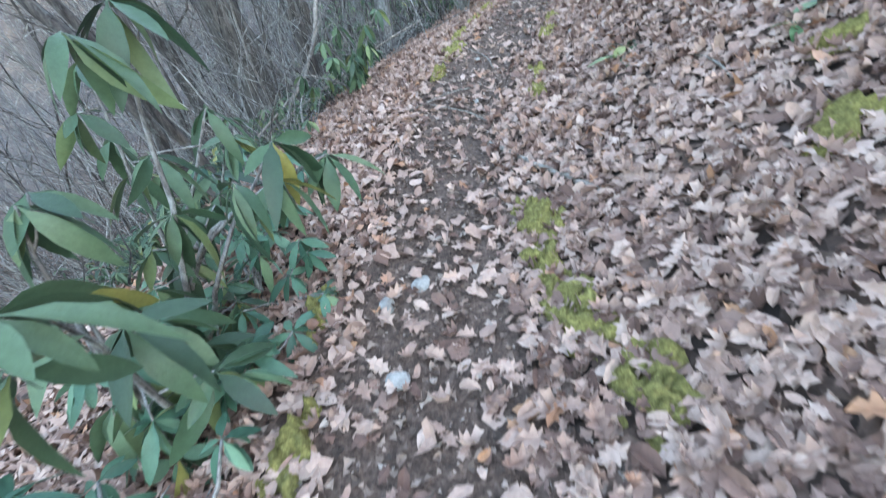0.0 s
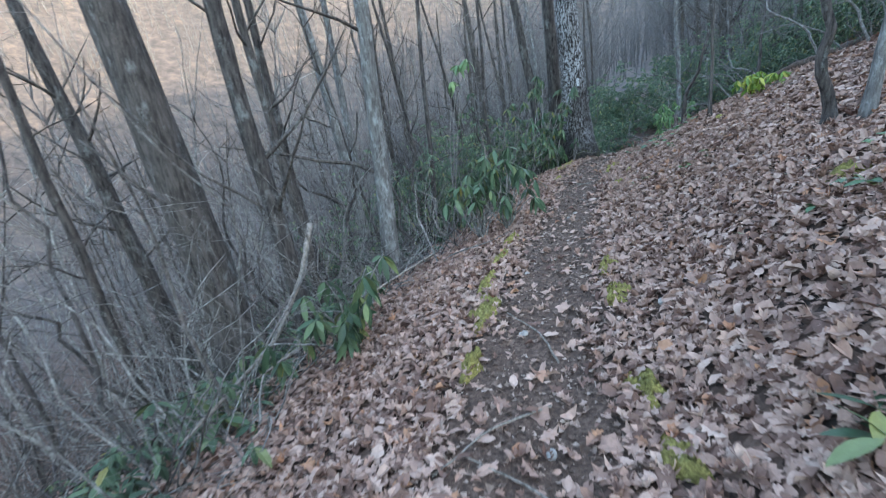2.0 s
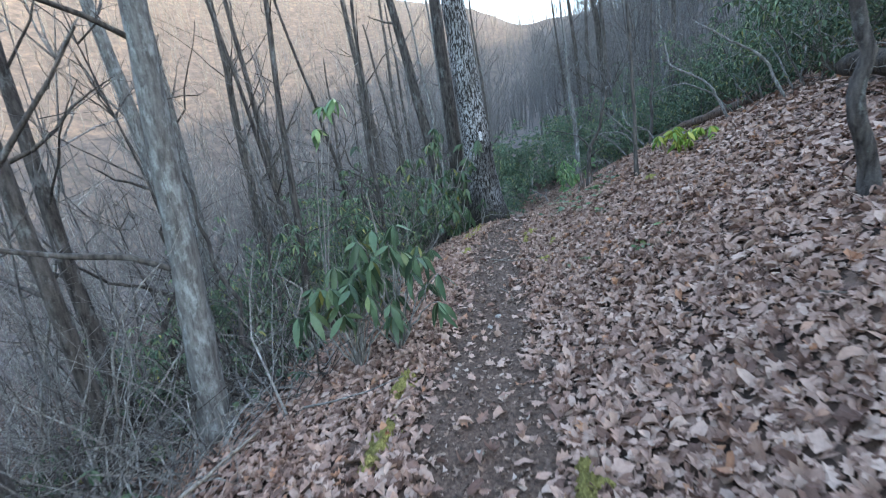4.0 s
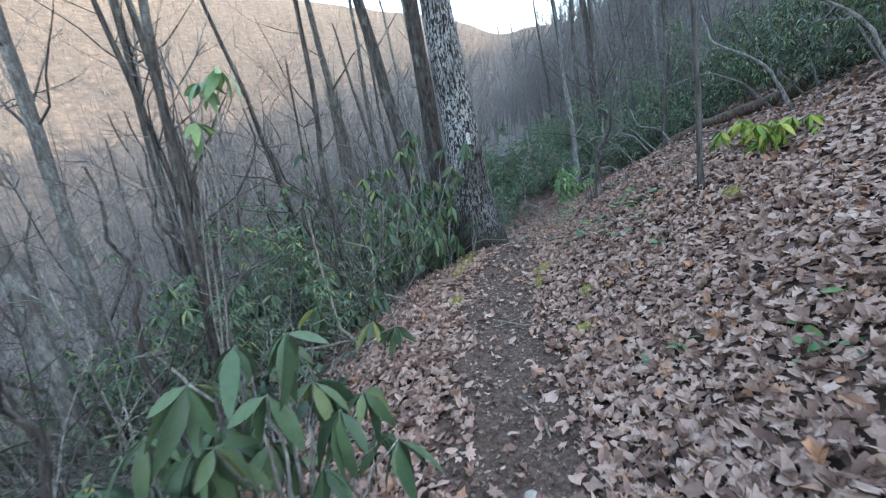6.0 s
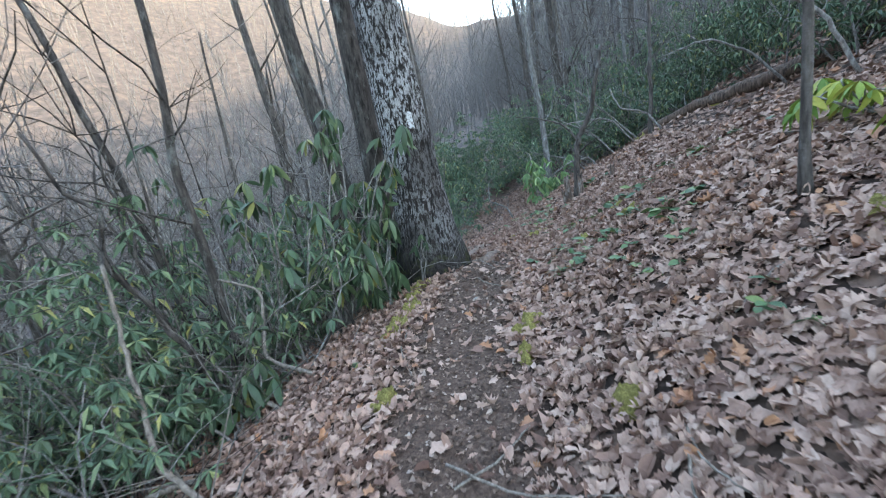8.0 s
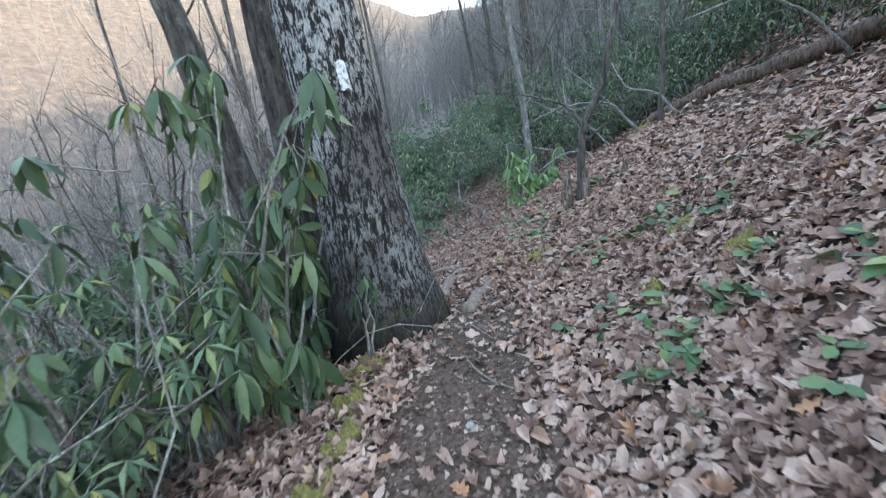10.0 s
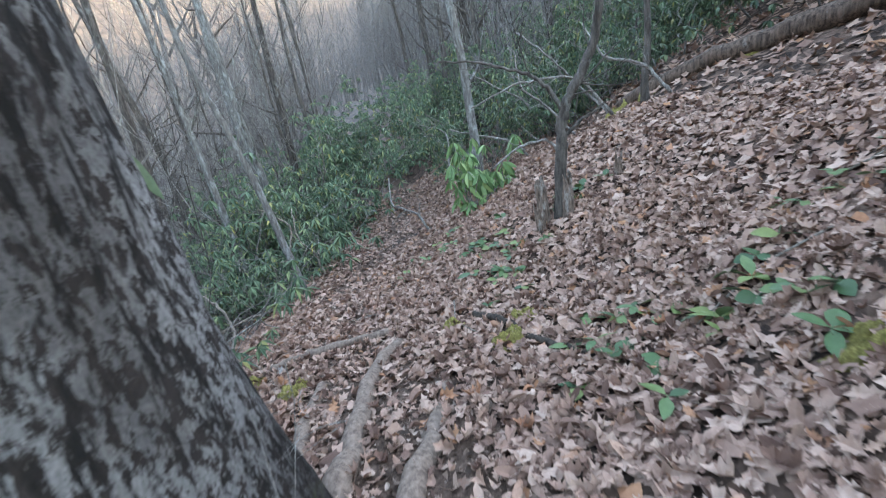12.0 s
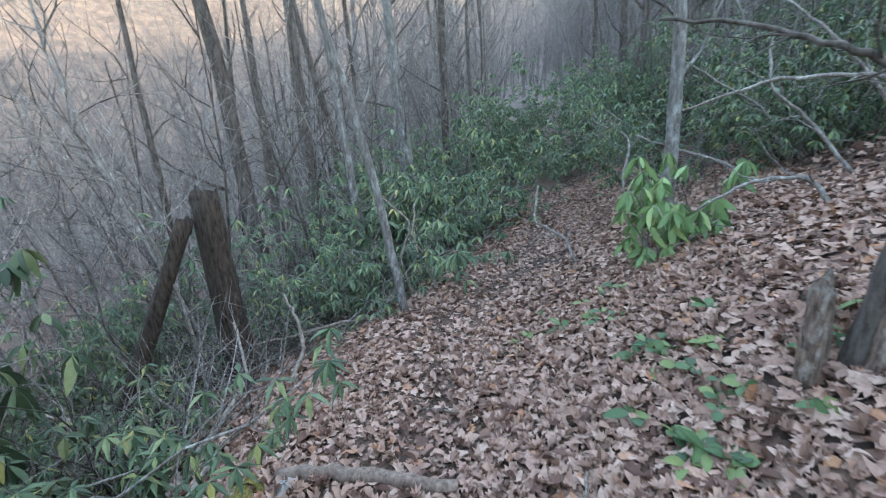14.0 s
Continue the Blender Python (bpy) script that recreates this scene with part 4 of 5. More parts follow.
def far_thicket():
    """Evergreen leaves massed in the woods ahead and above."""
    r9 = np.random.default_rng(92)
    h = Heap()
    base = np.array([(0, 0, 0), (-0.035, 0.09, 0), (0.035, 0.09, 0), (0, 0.22, -0.06)])
    for _ in range(260):
        k = r9.random()
        if k < 0.45:
            d, y = r9.uniform(4, 26), r9.uniform(26, 62)
        elif k < 0.7:
            d, y = r9.uniform(9, 26), r9.uniform(2, 30)
        else:
            d, y = r9.uniform(-16, -3), r9.uniform(28, 62)
        cx = d + float(np.interp(y, TY, TX))
        cz, rad, hh = float(ground(cx, y)), r9.uniform(0.8, 1.7), r9.uniform(0.9, 2.6)
        for _ in range(130):
            a, u = r9.random() * 6.28, r9.random() ** 0.5
            at = np.array([cx + rad * u * math.cos(a), y + rad * u * math.sin(a), cz + hh * (0.15 + 0.85 * r9.random()) * (1.1 - 0.6 * u * u) + 0.1 * r9.standard_normal()])
            a, t, s = r9.random() * 6.28, r9.normal(-0.5, 0.5), r9.uniform(0.8, 1.5)
            p = base * s
            p = np.stack([p[:, 0], p[:, 1] * math.cos(t) - p[:, 2] * math.sin(t), p[:, 1] * math.sin(t) + p[:, 2] * math.cos(t)], 1)
            h.add(np.stack([p[:, 0] * math.cos(a) - p[:, 1] * math.sin(a), p[:, 0] * math.sin(a) + p[:, 1] * math.cos(a), p[:, 2]], 1) + at, [(0, 2, 3, 1)])
    tagged(new("far_thicket", h.mesh("far_thicket", EVERGREEN, False)), "distant dark green evergreen thicket in the bare woods", "thicket", kind="stuff")


undergrowth()
brush()
laurel_leaves()
far_thicket()

# ---- rhododendrons along the trail ----
def sprig(x, y, tips, label, seed, size=1.0, tilt=-50, meshes=None, leaves=8):
    """A thin rhododendron: one stem for each tip, arching from the root to the tip's whorl."""
    r2 = np.random.default_rng(seed)
    z = float(ground(x, y)) - 0.03
    ob = thing("rhododendron", x, y, z, label, "shrub", "rhododendrons beside the trail")
    for tip in tips:
        e = np.array(tip) - (x, y, z)
        u = np.linspace(0, 1, 9)[:, None]
        q = e * u + np.array([0, 0, 0.22 * np.linalg.norm(e)]) * u * (1 - u) * 2
        q[1:-1] += 0.012 * r2.standard_normal((7, 3))
        h = Heap()
        h.tube(q, np.linspace(0.011, 0.004, 9), 6, True)
        whorl(part("stem", h.mesh("stem", TWIG_BARK), ob), r2, q[-1], leaves, tilt, size, meshes)
    return ob


DARKG = "dark green rhododendron with long drooping leaves "
rhododendron(-1.4, 2.65, DARKG + "at the path's lower edge", 1, 7, 21, 0.4, 0.42, 0.9, -18, COOL)
rhododendron(-1.2, 1.6, DARKG + "close beside the path", 2, 7, 21, 0.38, 0.4, 0.9, -22, COOL)
rhododendron(-1.15, 0.85, DARKG + "close beside the path", 3, 7, 21, 0.38, 0.45, 0.9, -20, COOL)
rhododendron(-1.5, 1.35, "tall rhododendron with leaves at eye height", 4, 5, 15, 0.3, 1.5, 1.1, -35, toward=(0.28, 0.0))
rhododendron(-1.05, 0.3, DARKG + "close beside the path", 45, 5, 13, 0.35, 0.4, 0.9, -22, COOL)
rhododendron(-1.35, 0.85, "tall rhododendron with leaves at eye height", 46, 4, 12, 0.22, 1.4, 1.1, -35, toward=(0.15, 0.1))
rhododendron(-1.75, 2.1, "tall rhododendron with leaves at eye height", 44, 3, 9, 0.25, 1.5, 1.1, -30, toward=(0.2, -0.1))
rhododendron(-1.35, 5.6, DARKG + "beside a dead branch", 5, 7, 26, 0.42, 0.95, 0.95, -50)
rhododendron(-2.2, 5.0, "low rhododendron among leafless twigs", 6, 4, 12, 0.5, 0.5, 0.95, -25)
rng = np.random.default_rng(47)
for cx, cy, wide, top in ((0.52, 7.92, 0.5, 1.12), (0.15, 7.95, 0.48, 0.85)):
    tips = []
    for i in range(19):
        a, ro = 2.4 * i, wide * math.sqrt((i + 0.5) / 19)
        tips.append((cx + ro * math.cos(a), cy + 0.8 * ro * math.sin(a), 0.22 + (top - 0.3) * (1 - (ro / wide) ** 2 * 0.85) * rng.uniform(0.75, 1.1)))
    sprig(cx, cy, tips, "leafy rhododendron drooping over the path's lower edge", 70 + round(10 * cx), 0.92, -42)
rhododendron(0.1, 9.7, "dark rhododendron among twigs below the path", 8, 5, 14, 0.5, 0.6, 0.95, -40)
sprig(0.35, 9.75, [(1.12, 9.2, 0.5), (0.98, 9.25, 0.55), (0.6, 9.6, 0.62), (0.42, 9.3, 0.5)], "small rhododendron sprig reaching over the path's edge", 9, 0.85, -50)
sprig(-0.25, 9.9, [(0.26, 9.72, 2.36), (0.12, 9.75, 2.28), (0.0, 9.9, 2.05)], "thin tall rhododendron with few leaf whorls at its tips", 10, 0.95, -35, LIGHTISH, 9)
rhododendron(1.0, 11.6, "dark rhododendron beside the path below the blazed tree", 17, 5, 14, 0.5, 0.55, 0.95, -45)
rhododendron(1.95, 13.35, "large leafy rhododendron beside the blazed tree", 11, 9, 37, 0.85, 2.2, 0.88, -42, leaves=8)
rhododendron(2.4, 13.55, "tall rhododendron against the blazed tree", 12, 7, 34, 0.35, 2.5, 1.0, -55, leaves=8)
rhododendron(1.35, 13.2, "large leafy rhododendron beside the blazed tree", 13, 9, 37, 0.9, 2.5, 0.88, -38, leaves=8)
rhododendron(2.5, 13.0, "low rhododendron with long hanging leaves at the blazed tree", 14, 5, 14, 0.25, 1.0, 1.1, -65, toward=(-0.1, 0.1))
sprig(3.0, 13.22, [(3.05, 13.2, 0.6), (2.98, 13.22, 0.48), (3.1, 13.22, 0.5)], "small sprig of green leaves at the blazed tree's foot", 15, 0.6, -60, leaves=6)
rhododendron(2.85, 14.25, "rhododendron with leaves overhead behind the blazed tree", 16, 4, 16, 0.3, 2.2, 1.05, -40, toward=(0.1, 0))
rhododendron(1.4, 16.8, "leafy rhododendron below the path past the blazed tree", 18, 7, 34, 0.8, 3.0, 0.95, -40)
rhododendron(0.6, 18.2, "leafy rhododendron below the path past the blazed tree", 19, 7, 34, 1.0, 3.3, 0.95, -40)
LIGHTG = "light green rhododendron with broad fresh leaves above the path"
rhododendron(7.95, 17.95, LIGHTG, 20, 8, 37, 0.5, 1.1, 1.05, -52, LIGHTISH)
rhododendron(7.55, 17.75, LIGHTG, 21, 5, 20, 0.35, 0.75, 1.0, -45, LIGHTISH)
rhododendron(5.6, 10.2, "yellow-green rhododendron at the slope's upper edge", 22, 5, 15, 0.4, 0.36, 0.8, -35, YELLOWISH)
rhododendron(5.25, 9.95, "yellow-green rhododendron at the slope's upper edge", 23, 4, 9, 0.3, 0.34, 0.75, -35, YELLOWISH)


# ---- low plants in the leaf litter ----
def herb_patch(x, y, label, seed, count, spread, size, meshes=None):
    r4 = np.random.default_rng(seed)
    z0 = float(ground(x, y))
    ob = thing("low_plant", x, y, z0, label, "plant", "low green plants in the leaves")
    for _ in range(count):
        dx, dy = r4.normal(0, spread, 2)
        zz = float(ground(x + dx, y + dy)) - z0 + 0.02 + 0.05 * r4.random()
        whorl(ob, r4, (dx, dy, zz), int(r4.integers(3, 6)), 8, size, meshes or HERBS)
    return ob


PATCHES = [(1.13, 3.21, 3, 0.04, 0.9), (2.23, 4.7, 6, 0.16, 1.0), (2.4, 4.1, 4, 0.15, 1.0), (2.89, 7.8, 8, 0.15, 1.0), (2.7, 8.5, 4, 0.15, 0.9), (4.72, 11.26, 8, 0.2, 1.1), (4.2, 11.0, 6, 0.2, 1.1), (4.0, 11.6, 5, 0.15, 1.0),
           (4.11, 12.08, 9, 0.18, 1.1), (5.46, 13.52, 16, 0.26, 1.1), (5.84, 13.17, 10, 0.22, 1.1), (6.49, 16.23, 6, 0.14, 1.0), (6.39, 15.96, 6, 0.12, 1.0), (5.96, 15.38, 8, 0.16, 1.1), (5.7, 15.04, 4, 0.12, 0.9), (7.13, 15.34, 6, 0.14, 1.2),
           (6.53, 16.95, 6, 0.16, 1.0), (6.81, 17.53, 5, 0.18, 0.9), (5.9, 17.3, 4, 0.14, 0.8), (5.48, 12.56, 5, 0.15, 1.0), (6.62, 13.22, 6, 0.2, 1.0), (3.7, 9.6, 4, 0.15, 1.0), (3.9, 10.6, 5, 0.16, 1.0), (1.7, 2.2, 4, 0.12, 1.2),
           (1.9, 3.4, 4, 0.12, 1.2), (2.9, 5.2, 4, 0.15, 1.0)]
PATCHES += [(5.75, 12.35, 10, 0.2, 1.0), (6.3, 12.1, 9, 0.22, 1.1), (4.45, 11.75, 9, 0.2, 1.0), (6.2, 15.45, 8, 0.2, 1.0)]
for i, (px_, py_, n_, sp2, sz) in enumerate(PATCHES):
    herb_patch(px_, py_, "low green plant with rounded leaves among dry leaves" if i else "single whorl of green leaves lying on dry leaves", 400 + i, n_, sp2, sz * (1.45 if py_ > 11 else 1.15), HERBS if i else RHODO[:1] + RHODO[2:3])


# ---- moss ----
def moss(x, y, length, width, turn, seed, height=0.075):
    """A lumpy cushion that follows the ground, thinning to a ragged edge."""
    r5 = np.random.default_rng(seed)
    n, m = 26, 14
    u, v = np.meshgrid(np.linspace(-1, 1, n), np.linspace(-1, 1, m), indexing="ij")
    ca, sa = math.cos(turn), math.sin(turn)
    wob = 1.3 + 0.3 * wave(u * 3, v * 0, 1, seed)
    lx, ly = u * length / 2, v * width / 2 * wob
    gx, gy = x + lx * ca - ly * sa, y + lx * sa + ly * ca
    lump = 0.55 + 0.45 * wave(gx, gy, 0.05, seed) + 0.35 * wave(gx, gy, 0.018, seed + 2)
    fade = np.clip(1.05 - (u ** 2 + v ** 2) - 0.6 * wave(gx, gy, 0.07, seed + 1), 0, 1)
    gz = ground(gx, gy) - 0.03 + fade * (0.055 + height * lump) + 0.004 * r5.standard_normal(gx.shape)
    me = bpy.data.meshes.new("moss_cushion")
    f = [(i * m + j, (i + 1) * m + j, (i + 1) * m + j + 1, i * m + j + 1) for i in range(n - 1) for j in range(m - 1)]
    me.from_pydata(np.stack([gx.ravel(), gy.ravel(), gz.ravel()], 1).tolist(), [], f)
    me.materials.append(MOSS)
    me.polygons.foreach_set("use_smooth", [True] * len(f))
    return tagged(new("moss_cushion", me), "yellow-green moss cushion on the path's edge", "moss", "moss along the path")


MOSSES = [(-0.06, 5.14, 0.8, 0.2, 1.3), (0.02, 5.75, 0.6, 0.16, 1.25), (0.22, 6.5, 0.6, 0.18, 1.2), (0.45, 7.1, 0.5, 0.15, 1.2), (0.96, 5.07, 0.4, 0.16, 1.3), (1.12, 5.72, 0.4, 0.15, 1.2), (-0.22, 4.4, 0.4, 0.13, 1.4), (0.66, 3.9, 0.35, 0.16, 1.5),
           (0.58, 3.4, 0.3, 0.15, 1.5), (2.35, 12.02, 0.75, 0.2, 1.0), (2.62, 12.4, 0.4, 0.15, 1.0), (3.22, 11.15, 0.4, 0.2, 1.0), (3.0, 10.8, 0.3, 0.14, 1.0), (3.71, 16.06, 0.4, 0.25, 1.5), (3.95, 15.3, 0.35, 0.2, 1.4), (5.19, 15.01, 0.3, 0.15, 1.0),
           (5.52, 14.53, 0.35, 0.16, 1.4), (5.22, 14.33, 0.25, 0.2, 0.5), (0.32, 1.8, 0.5, 0.2, 1.7), (0.36, 1.15, 0.5, 0.22, 1.7), (0.51, 0.77, 0.4, 0.2, 1.6), (0.3, 1.45, 0.4, 0.16, 1.7), (1.6, 2.0, 0.25, 0.16, 0.6), (1.35, 1.5, 0.3, 0.18, 0.4),
           (-0.75, 1.35, 0.4, 0.12, 1.5), (-0.7, 0.7, 0.4, 0.14, 1.5), (4.35, 9.55, 0.35, 0.2, 0.5), (3.05, 9.9, 0.3, 0.16, 0.8), (2.6, 9.3, 0.25, 0.12, 0.9), (4.9, 11.9, 0.25, 0.16, 0.4), (5.46, 12.7, 0.22, 0.15, 0.4), (4.55, 12.2, 0.25, 0.14, 0.6),
           (2.0, 10.9, 0.3, 0.12, 1.0), (2.5, 5.0, 0.35, 0.2, 0.4), (2.3, 4.3, 0.3, 0.18, 0.4), (2.95, 13.12, 0.45, 0.25, 0.3), (2.75, 12.75, 0.35, 0.2, 0.9)]
for i, m_ in enumerate(MOSSES):
    moss(*m_, 500 + i)


# ---- stones ----
def stone(x, y, s, seed):
    bm = bmesh.new()
    bmesh.ops.create_icosphere(bm, subdivisions=3, radius=1)
    for v in bm.verts:
        k = 1 + 0.22 * noise.noise(v.co * 1.3 + Vector((seed, 0, 0))) + 0.1 * noise.noise(v.co * 3.1 + Vector((0, seed, 0)))
        v.co = Vector((v.co.x * k * 1.2, v.co.y * k * 0.9, max(v.co.z * k * 0.55, -0.4))) * s
    me = bpy.data.meshes.new("stone")
    bm.to_mesh(me)
    bm.free()
    me.materials.append(STONE)
    ob = new("stone", me)
    ob.matrix_basis = pose(x, y, float(ground(x, y)) + 0.1 * s, 0, 0, seed * 57)
    return tagged(ob, "pale grey rounded stone in the path", "stone", "stones in the path")


for i, (sx, sy, ss) in enumerate([(-0.28, 1.47, 0.045), (-0.43, 1.35, 0.04), (-0.35, 0.95, 0.045), (0.18, 4.75, 0.035), (0.42, 5.9, 0.025), (0.75, 6.2, 0.022), (1.15, 4.7, 0.045), (1.35, 7.8, 0.025), (2.7, 5.6, 0.04), (3.2, 12.1, 0.025), (4.0, 16.0, 0.07), (3.95, 15.75, 0.05), (1.5, 8.0, 0.03), (0.1, 3.6, 0.03)]):
    stone(sx, sy, ss, i + 1)


# ---- dead wood ----
def lying(name, pts, r0, r1, label, category, mat, seed, sides=12, rough=0.05, lift=None, group="", twigs=0):
    """A crooked length of wood through ground points (x, y, height over the ground)."""
    r6 = np.random.default_rng(seed)
    p = np.array([(a, b, float(ground(a, b)) + c) for a, b, c in pts])
    u = np.linspace(0, 1, len(p))
    w = np.linspace(0, 1, max(10, 5 * len(p)))
    q = np.stack([np.interp(w, u, p[:, c]) for c in range(3)], 1)
    for _ in range(2):
        q[1:-1] = (q[:-2] + 2 * q[1:-1] + q[2:]) / 4
    q[1:-1] += r6.standard_normal(q[1:-1].shape) * 0.25 * r0
    o = q[0].copy()
    ob = thing(name, *o, label, category, group)
    h = Heap()
    h.tube(q - o, np.linspace(r0, r1, len(q)), sides, True, rough, r6)
    part("wood", h.mesh("wood", mat), ob)
    for _ in range(twigs):
        t = Heap()
        branches(t, r6, q - o, r0 * 1.4, 1, 0.55, 4, 1, 0.25, 0.16, 0.02)
        part("twig", t.mesh("twig", mat), ob)
    return ob


lying("fallen_log", [(9.75, 16.75, 0.06), (10.1, 15.9, 0.1), (10.27, 14.8, 0.12), (10.45, 13.5, 0.14), (10.65, 12.0, 0.14)], 0.1, 0.17, "long brown fallen log lying across the upper slope", "log", LOG_WOOD, 1, 16)
lying("fallen_log", [(6.1, 8.4, 0.35), (5.6, 7.3, 0.3), (5.2, 6.3, 0.25), (5.0, 5.4, 0.2)], 0.13, 0.15, "dark fallen log on the upper slope", "log", ROTTEN, 2, 14)
lying("fallen_log", [(4.9, 6.9, 0.05), (5.5, 6.5, 0.3), (6.4, 6.2, 0.35), (7.4, 5.9, 0.3)], 0.09, 0.07, "dark crossed log on the upper slope", "log", ROTTEN, 3, 12)
for i, (mx, my, ml_) in enumerate([(9.7, 16.7, 0.5), (9.85, 16.4, 0.35), (10.2, 15.2, 0.25), (5.4, 5.75, 0.5), (5.7, 5.5, 0.5)]):
    moss(mx, my, ml_, 0.2, -1.2, 560 + i, 0.14)
lying("tree_root", [(3.95, 16.1, 0.03), (4.4, 15.9, 0.05), (4.9, 15.62, 0.03)], 0.05, 0.035, "pale worn root crossing the path like a step", "root", ROOT_WOOD, 5, 12, group="worn roots across the path")
lying("tree_root", [(3.75, 13.75, 0.01), (4.15, 14.4, 0.01), (4.5, 15.0, 0.01), (5.0, 15.45, -0.01)], 0.075, 0.045, "pale worn root running along the path", "root", ROOT_WOOD, 6, 12, group="worn roots across the path")
lying("tree_root", [(3.9, 13.45, 0.01), (4.4, 14.0, 0.01), (5.0, 14.6, -0.02)], 0.07, 0.04, "pale worn root running along the path", "root", ROOT_WOOD, 7, 12, group="worn roots across the path")
lying("tree_root", [(3.6, 13.9, 0.01), (3.9, 14.7, 0.02), (4.2, 15.3, -0.01)], 0.055, 0.035, "pale worn root running along the path", "root", ROOT_WOOD, 8, 12, group="worn roots across the path")
lying("fallen_branch", [(5.42, 15.0, 0.03), (5.38, 14.6, 0.04), (5.28, 14.15, 0.03), (5.3, 13.7, 0.01)], 0.03, 0.022, "dark mossy branch beside the path", "branch", ROTTEN, 9, 10)
lying("fallen_branch", [(0.15, 2.75, 0.02), (0.42, 2.25, 0.03), (0.65, 1.8, 0.02)], 0.02, 0.014, "brown stick lying on the leaves", "branch", DEAD_WOOD, 10, 8)
lying("fallen_branch", [(-2.3, 4.5, 0.3), (-2.0, 5.6, 0.5), (-1.88, 6.3, 0.95), (-1.85, 6.75, 1.45)], 0.014, 0.032, "grey broken dead branch jutting from the bushes", "branch", DEAD_WOOD, 11, 10, twigs=7)
lying("fallen_branch", [(-2.6, 5.0, 0.25), (-1.9, 5.7, 0.3), (-1.0, 6.3, 0.35), (-0.5, 6.9, 0.3)], 0.016, 0.01, "thin pale dead branch among the bushes", "branch", DEAD_WOOD, 12, 8, twigs=6)
PALE_STICKS = [[(3.68, 17.97, 0.0), (3.85, 18.3, 0.3), (3.75, 18.5, 0.7), (3.6, 18.8, 0.95)], [(4.55, 19.75, 0.05), (4.0, 19.4, 0.25), (3.5, 19.5, 0.35), (3.0, 19.3, 0.5)], [(3.1, 16.5, 0.05), (3.2, 17.3, 0.12), (3.3, 18.1, 0.3), (3.0, 18.9, 0.9)],
               [(3.3, 16.2, 0.03), (3.35, 17.0, 0.06), (3.75, 17.6, 0.05)], [(2.3, 16.8, 0.2), (1.9, 17.3, 0.5), (2.0, 17.6, 0.9), (1.4, 17.9, 1.2)], [(5.3, 20.2, 0.0), (5.1, 20.3, 0.7), (5.35, 20.5, 1.2), (4.9, 20.8, 1.8)],
               [(5.6, 19.95, 0.0), (5.55, 20.1, 0.5), (5.3, 20.2, 0.9), (5.4, 20.5, 1.5)], [(0.9, 11.2, 0.05), (0.3, 11.0, 0.35), (-0.3, 11.1, 0.4), (-0.8, 10.9, 0.7)], [(0.9, 10.9, 0.05), (0.7, 11.0, 0.35), (0.6, 11.3, 1.0), (0.55, 11.5, 1.6)], [(-0.4, 9.3, 0.1), (-0.6, 9.6, 0.6), (-0.5, 10.1, 0.9), (-0.9, 10.6, 1.3)],
               [(1.3, 11.7, 0.02), (1.0, 12.0, 0.3), (0.6, 12.2, 0.5), (0.5, 12.6, 1.1)], [(1.6, 12.0, 0.02), (1.2, 12.3, 0.35), (1.3, 12.6, 0.9), (0.9, 12.9, 1.3)], [(2.1, 13.1, 0.0), (1.95, 13.3, 0.7), (2.0, 13.4, 1.3), (1.6, 13.5, 1.75)]]
UPPER_STICKS = [[(9.4, 16.6, 0.1), (9.0, 16.9, 0.9), (8.3, 17.3, 1.35), (7.7, 17.8, 1.5)], [(9.8, 17.6, 0.0), (9.5, 17.9, 0.7), (9.0, 18.1, 1.3), (9.2, 18.4, 2.0)], [(9.6, 18.6, 0.0), (9.2, 18.6, 0.5), (8.8, 18.9, 0.9), (8.2, 19.2, 1.5)], [(10.2, 17.2, 0.0), (9.9, 17.6, 0.8), (9.3, 17.7, 1.5), (9.1, 18.2, 2.2)],
                [(8.6, 16.9, 0.0), (8.5, 17.1, 0.35), (8.1, 17.3, 0.5), (7.6, 17.3, 0.45)], [(8.9, 19.8, 0.0), (8.6, 20.0, 0.8), (8.9, 20.3, 1.5), (8.4, 20.6, 2.1)], [(10.8, 19.2, 0.0), (10.3, 19.3, 1.0), (9.7, 19.6, 1.7), (9.0, 19.6, 2.3)], [(9.2, 15.6, 0.1), (9.1, 15.9, 0.6), (8.7, 16.2, 0.9), (8.8, 16.6, 1.5)],
                [(7.6, 19.4, 0.0), (7.5, 19.6, 0.5), (7.1, 19.9, 0.9), (7.3, 20.2, 1.4)], [(7.0, 9.9, 0.0), (6.9, 10.2, 0.8), (6.4, 10.4, 1.3), (6.2, 10.9, 1.9)], [(7.4, 11.3, 0.0), (7.2, 11.6, 0.9), (6.7, 12.0, 1.5), (6.9, 12.4, 2.1)], [(9.9, 13.6, 0.0), (9.5, 14.0, 0.9), (8.9, 14.3, 1.5), (8.4, 14.9, 1.6)]]
for i, pts_ in enumerate(UPPER_STICKS):
    lying("bent_stem", pts_, 0.026, 0.011, "bent pale grey stem before the evergreen thicket", "branch", TWIG_BARK, 640 + i, 8, 0.05, group="bent stems above the path", twigs=7)
for i, pts_ in enumerate(PALE_STICKS):
    lying("bent_stem", pts_, 0.026 if i < 7 else 0.02, 0.012, "bent pale dead stem below the path", "branch", DEAD_WOOD if i < 12 else DARK_BARK, 600 + i, 8, 0.05, group="bent dead stems", twigs=5)
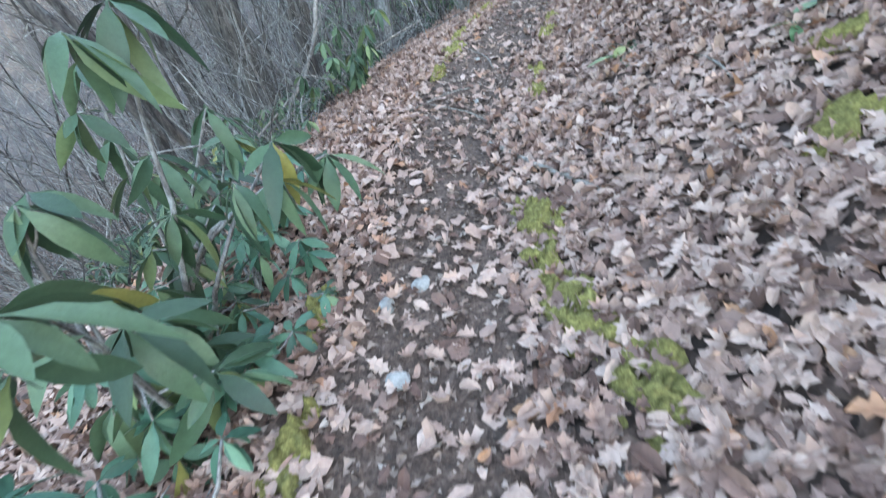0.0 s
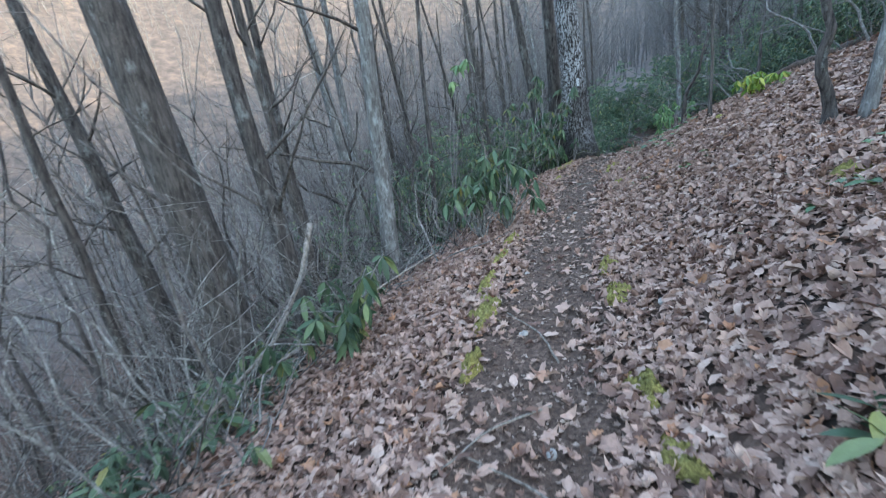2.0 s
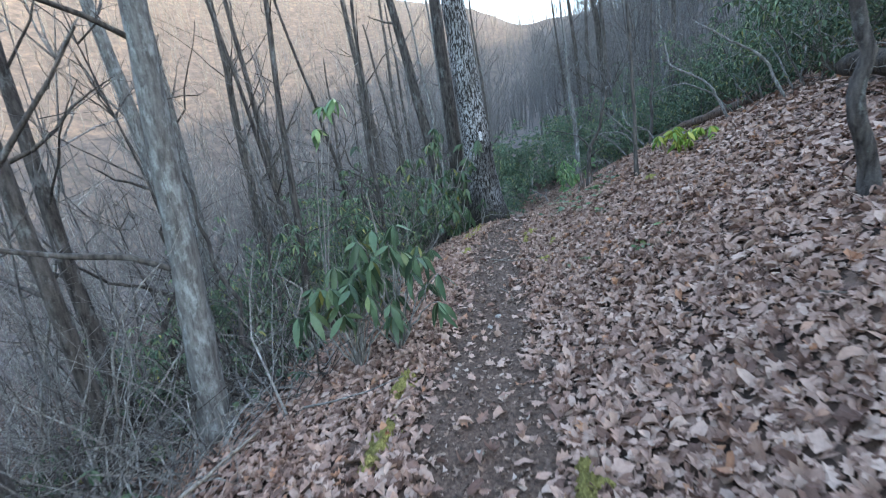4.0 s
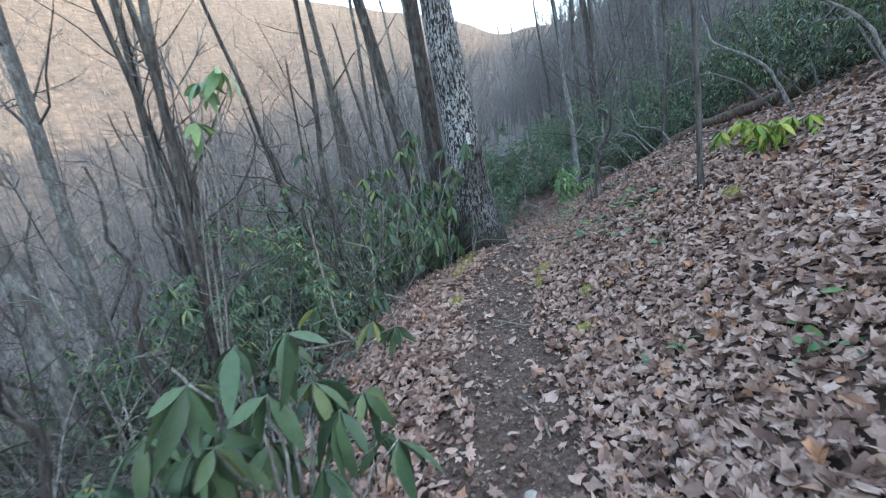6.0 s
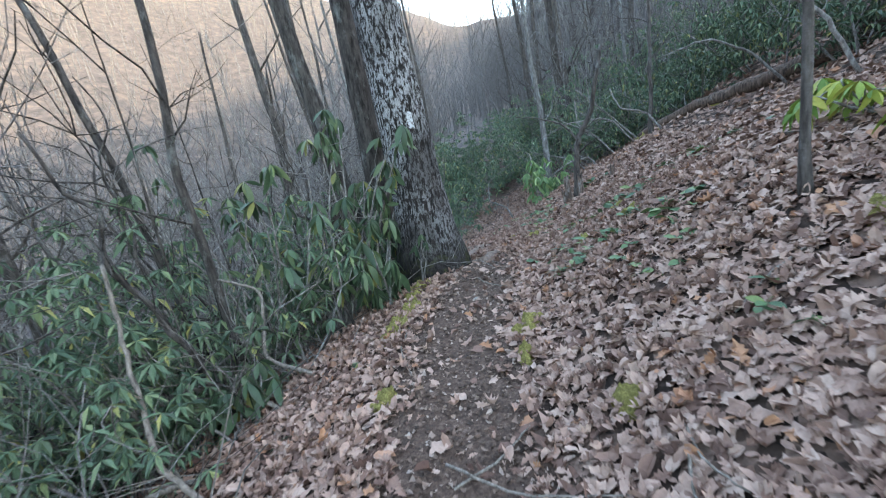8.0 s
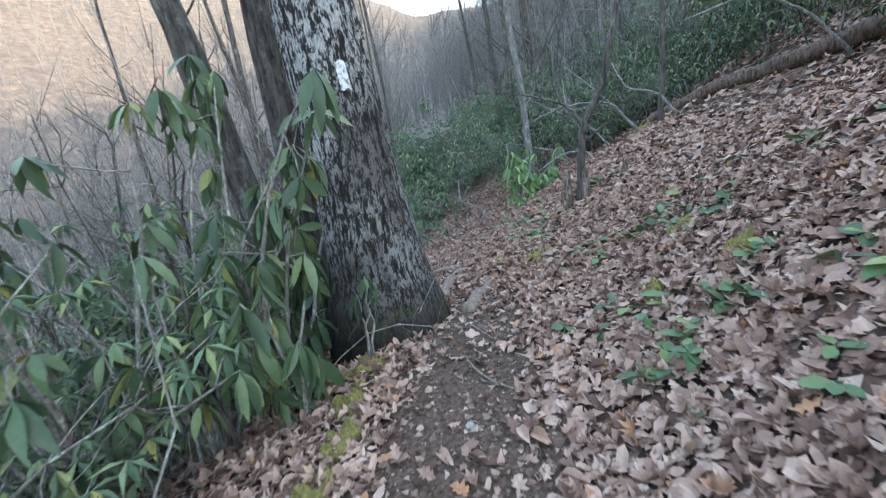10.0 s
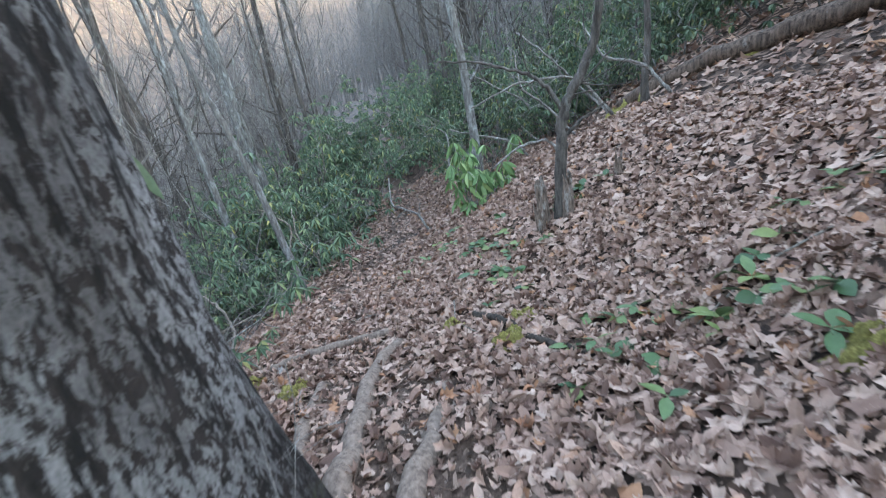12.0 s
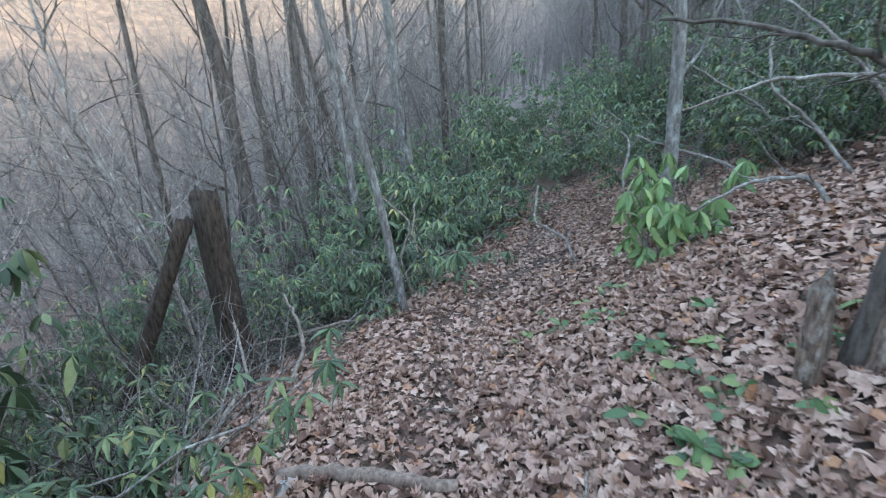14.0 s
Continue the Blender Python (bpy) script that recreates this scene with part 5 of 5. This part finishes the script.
for i in range(44):
    r7 = np.random.default_rng(700 + i)
    a0, d0 = r7.uniform(0, 6.28), r7.uniform(-2.6, 3.4)
    y0 = r7.uniform(1, 18.5)
    x0 = d0 + float(smooth_interp(y0, TY, TX, 1.0))
    ln = r7.uniform(0.15, 0.45)
    lying("stick", [(x0, y0, 0.03), (x0 + ln * math.cos(a0), y0 + ln * math.sin(a0), 0.035), (x0 + 2 * ln * math.cos(a0 + 0.2), y0 + 2 * ln * math.sin(a0 + 0.2), 0.03)], 0.008, 0.004, "thin grey stick lying on dry leaves", "stick", DEAD_WOOD, 700 + i, 6, group="sticks on the slope")


# ---- stumps ----
def stump(x, y, top, r, lean, label, seed, mat, jag=0.12, group=""):
    """A broken stump with a jagged hollow top."""
    r8 = np.random.default_rng(seed)
    z = float(ground(x, y)) - 0.1
    hgt, k, s = top - z, 14, 22
    ob = thing("stump", x, y, z, label, "stump", group)
    h = Heap()
    ang = np.arange(s) * 2 * np.pi / s
    rim = jag * (0.5 + 0.5 * np.sin(2 * ang + seed) + 0.5 * r8.random(s))
    v = []
    for u in np.linspace(0, 1, k):
        rr = r * (1 + 0.45 * math.exp(-6 * u)) * (1 - 0.12 * u) * (1 + 0.06 * np.sin(5 * ang + seed) + 0.03 * r8.standard_normal(s))
        v.append(np.stack([lean[0] * u + rr * np.cos(ang), lean[1] * u + rr * np.sin(ang), hgt * u - (1 - rim / max(jag, 1e-6)) * jag * u ** 6], 1))
    top_ring = v[-1]
    c = top_ring.mean(0)
    v.append(c + (top_ring - c) * np.array([0.55, 0.55, 1]) - np.array([0, 0, 0.1]))
    v.append(c + (top_ring - c) * np.array([0.05, 0.05, 0.1]) - np.array([0, 0, 0.16]))
    n = len(v)
    h.add(np.concatenate(v), [(i * s + j, i * s + (j + 1) % s, (i + 1) * s + (j + 1) % s, (i + 1) * s + j) for i in range(n - 1) for j in range(s)] + [tuple((n - 1) * s + j for j in range(s))])
    part("wood", h.mesh("wood", mat), ob)
    return ob


stump(2.8, 19.62, 0.66, 0.19, (-0.12, 0.1), "tall dark rotten broken stump below the path", 3, ROTTEN, 0.2)
stump(1.3, 18.95, 0.38, 0.11, (1.2, 0.5), "dark broken stem leaning towards the tall stump", 5, ROTTEN, 0.12)
stump(6.72, 15.43, 0.72, 0.06, (-0.03, 0.03), "brown broken stump with a pale splintered top", 7, STUMP_WOOD, 0.1, "broken stump cluster")
stump(6.84, 15.22, 0.76, 0.06, (0.0, 0.03), "brown broken stump with a pale splintered top", 8, STUMP_WOOD, 0.14, "broken stump cluster")
stump(6.6, 15.35, 0.5, 0.05, (-0.06, 0.0), "short brown broken stump among low green plants", 10, STUMP_WOOD, 0.1, "broken stump cluster")
stump(7.5, 15.15, 0.86, 0.04, (0.02, 0.0), "short splintered stump on the leafy slope", 9, STUMP_WOOD, 0.1, "broken stump cluster")

# ---- painted trail mark on the big trunk ----
def blaze():
    """A thin skin of worn paint lying on the trunk's face."""
    cx, cy, z0, z1 = 3.33 - 0.14, 13.74, 1.82, 2.0
    v, f = [], []
    for i in range(9):
        for j in range(7):
            a = math.radians(-87 + 13 * (j / 6 - 0.5))
            z = z0 + (z1 - z0) * i / 8
            r = 0.316
            v.append((cx - 0.12 * (z - z0) + r * math.cos(a), cy + r * math.sin(a), z + 0.01 * math.sin(5 * j)))
    for i in range(8):
        for j in range(6):
            a = i * 7 + j
            f.append((a, a + 1, a + 8, a + 7))
    h = Heap()
    h.add(v, f)
    ob = tagged(new("trail_blaze", h.mesh("trail_blaze", BLAZE)), "worn white painted trail mark on bark", "trail mark")
    return ob


blaze()
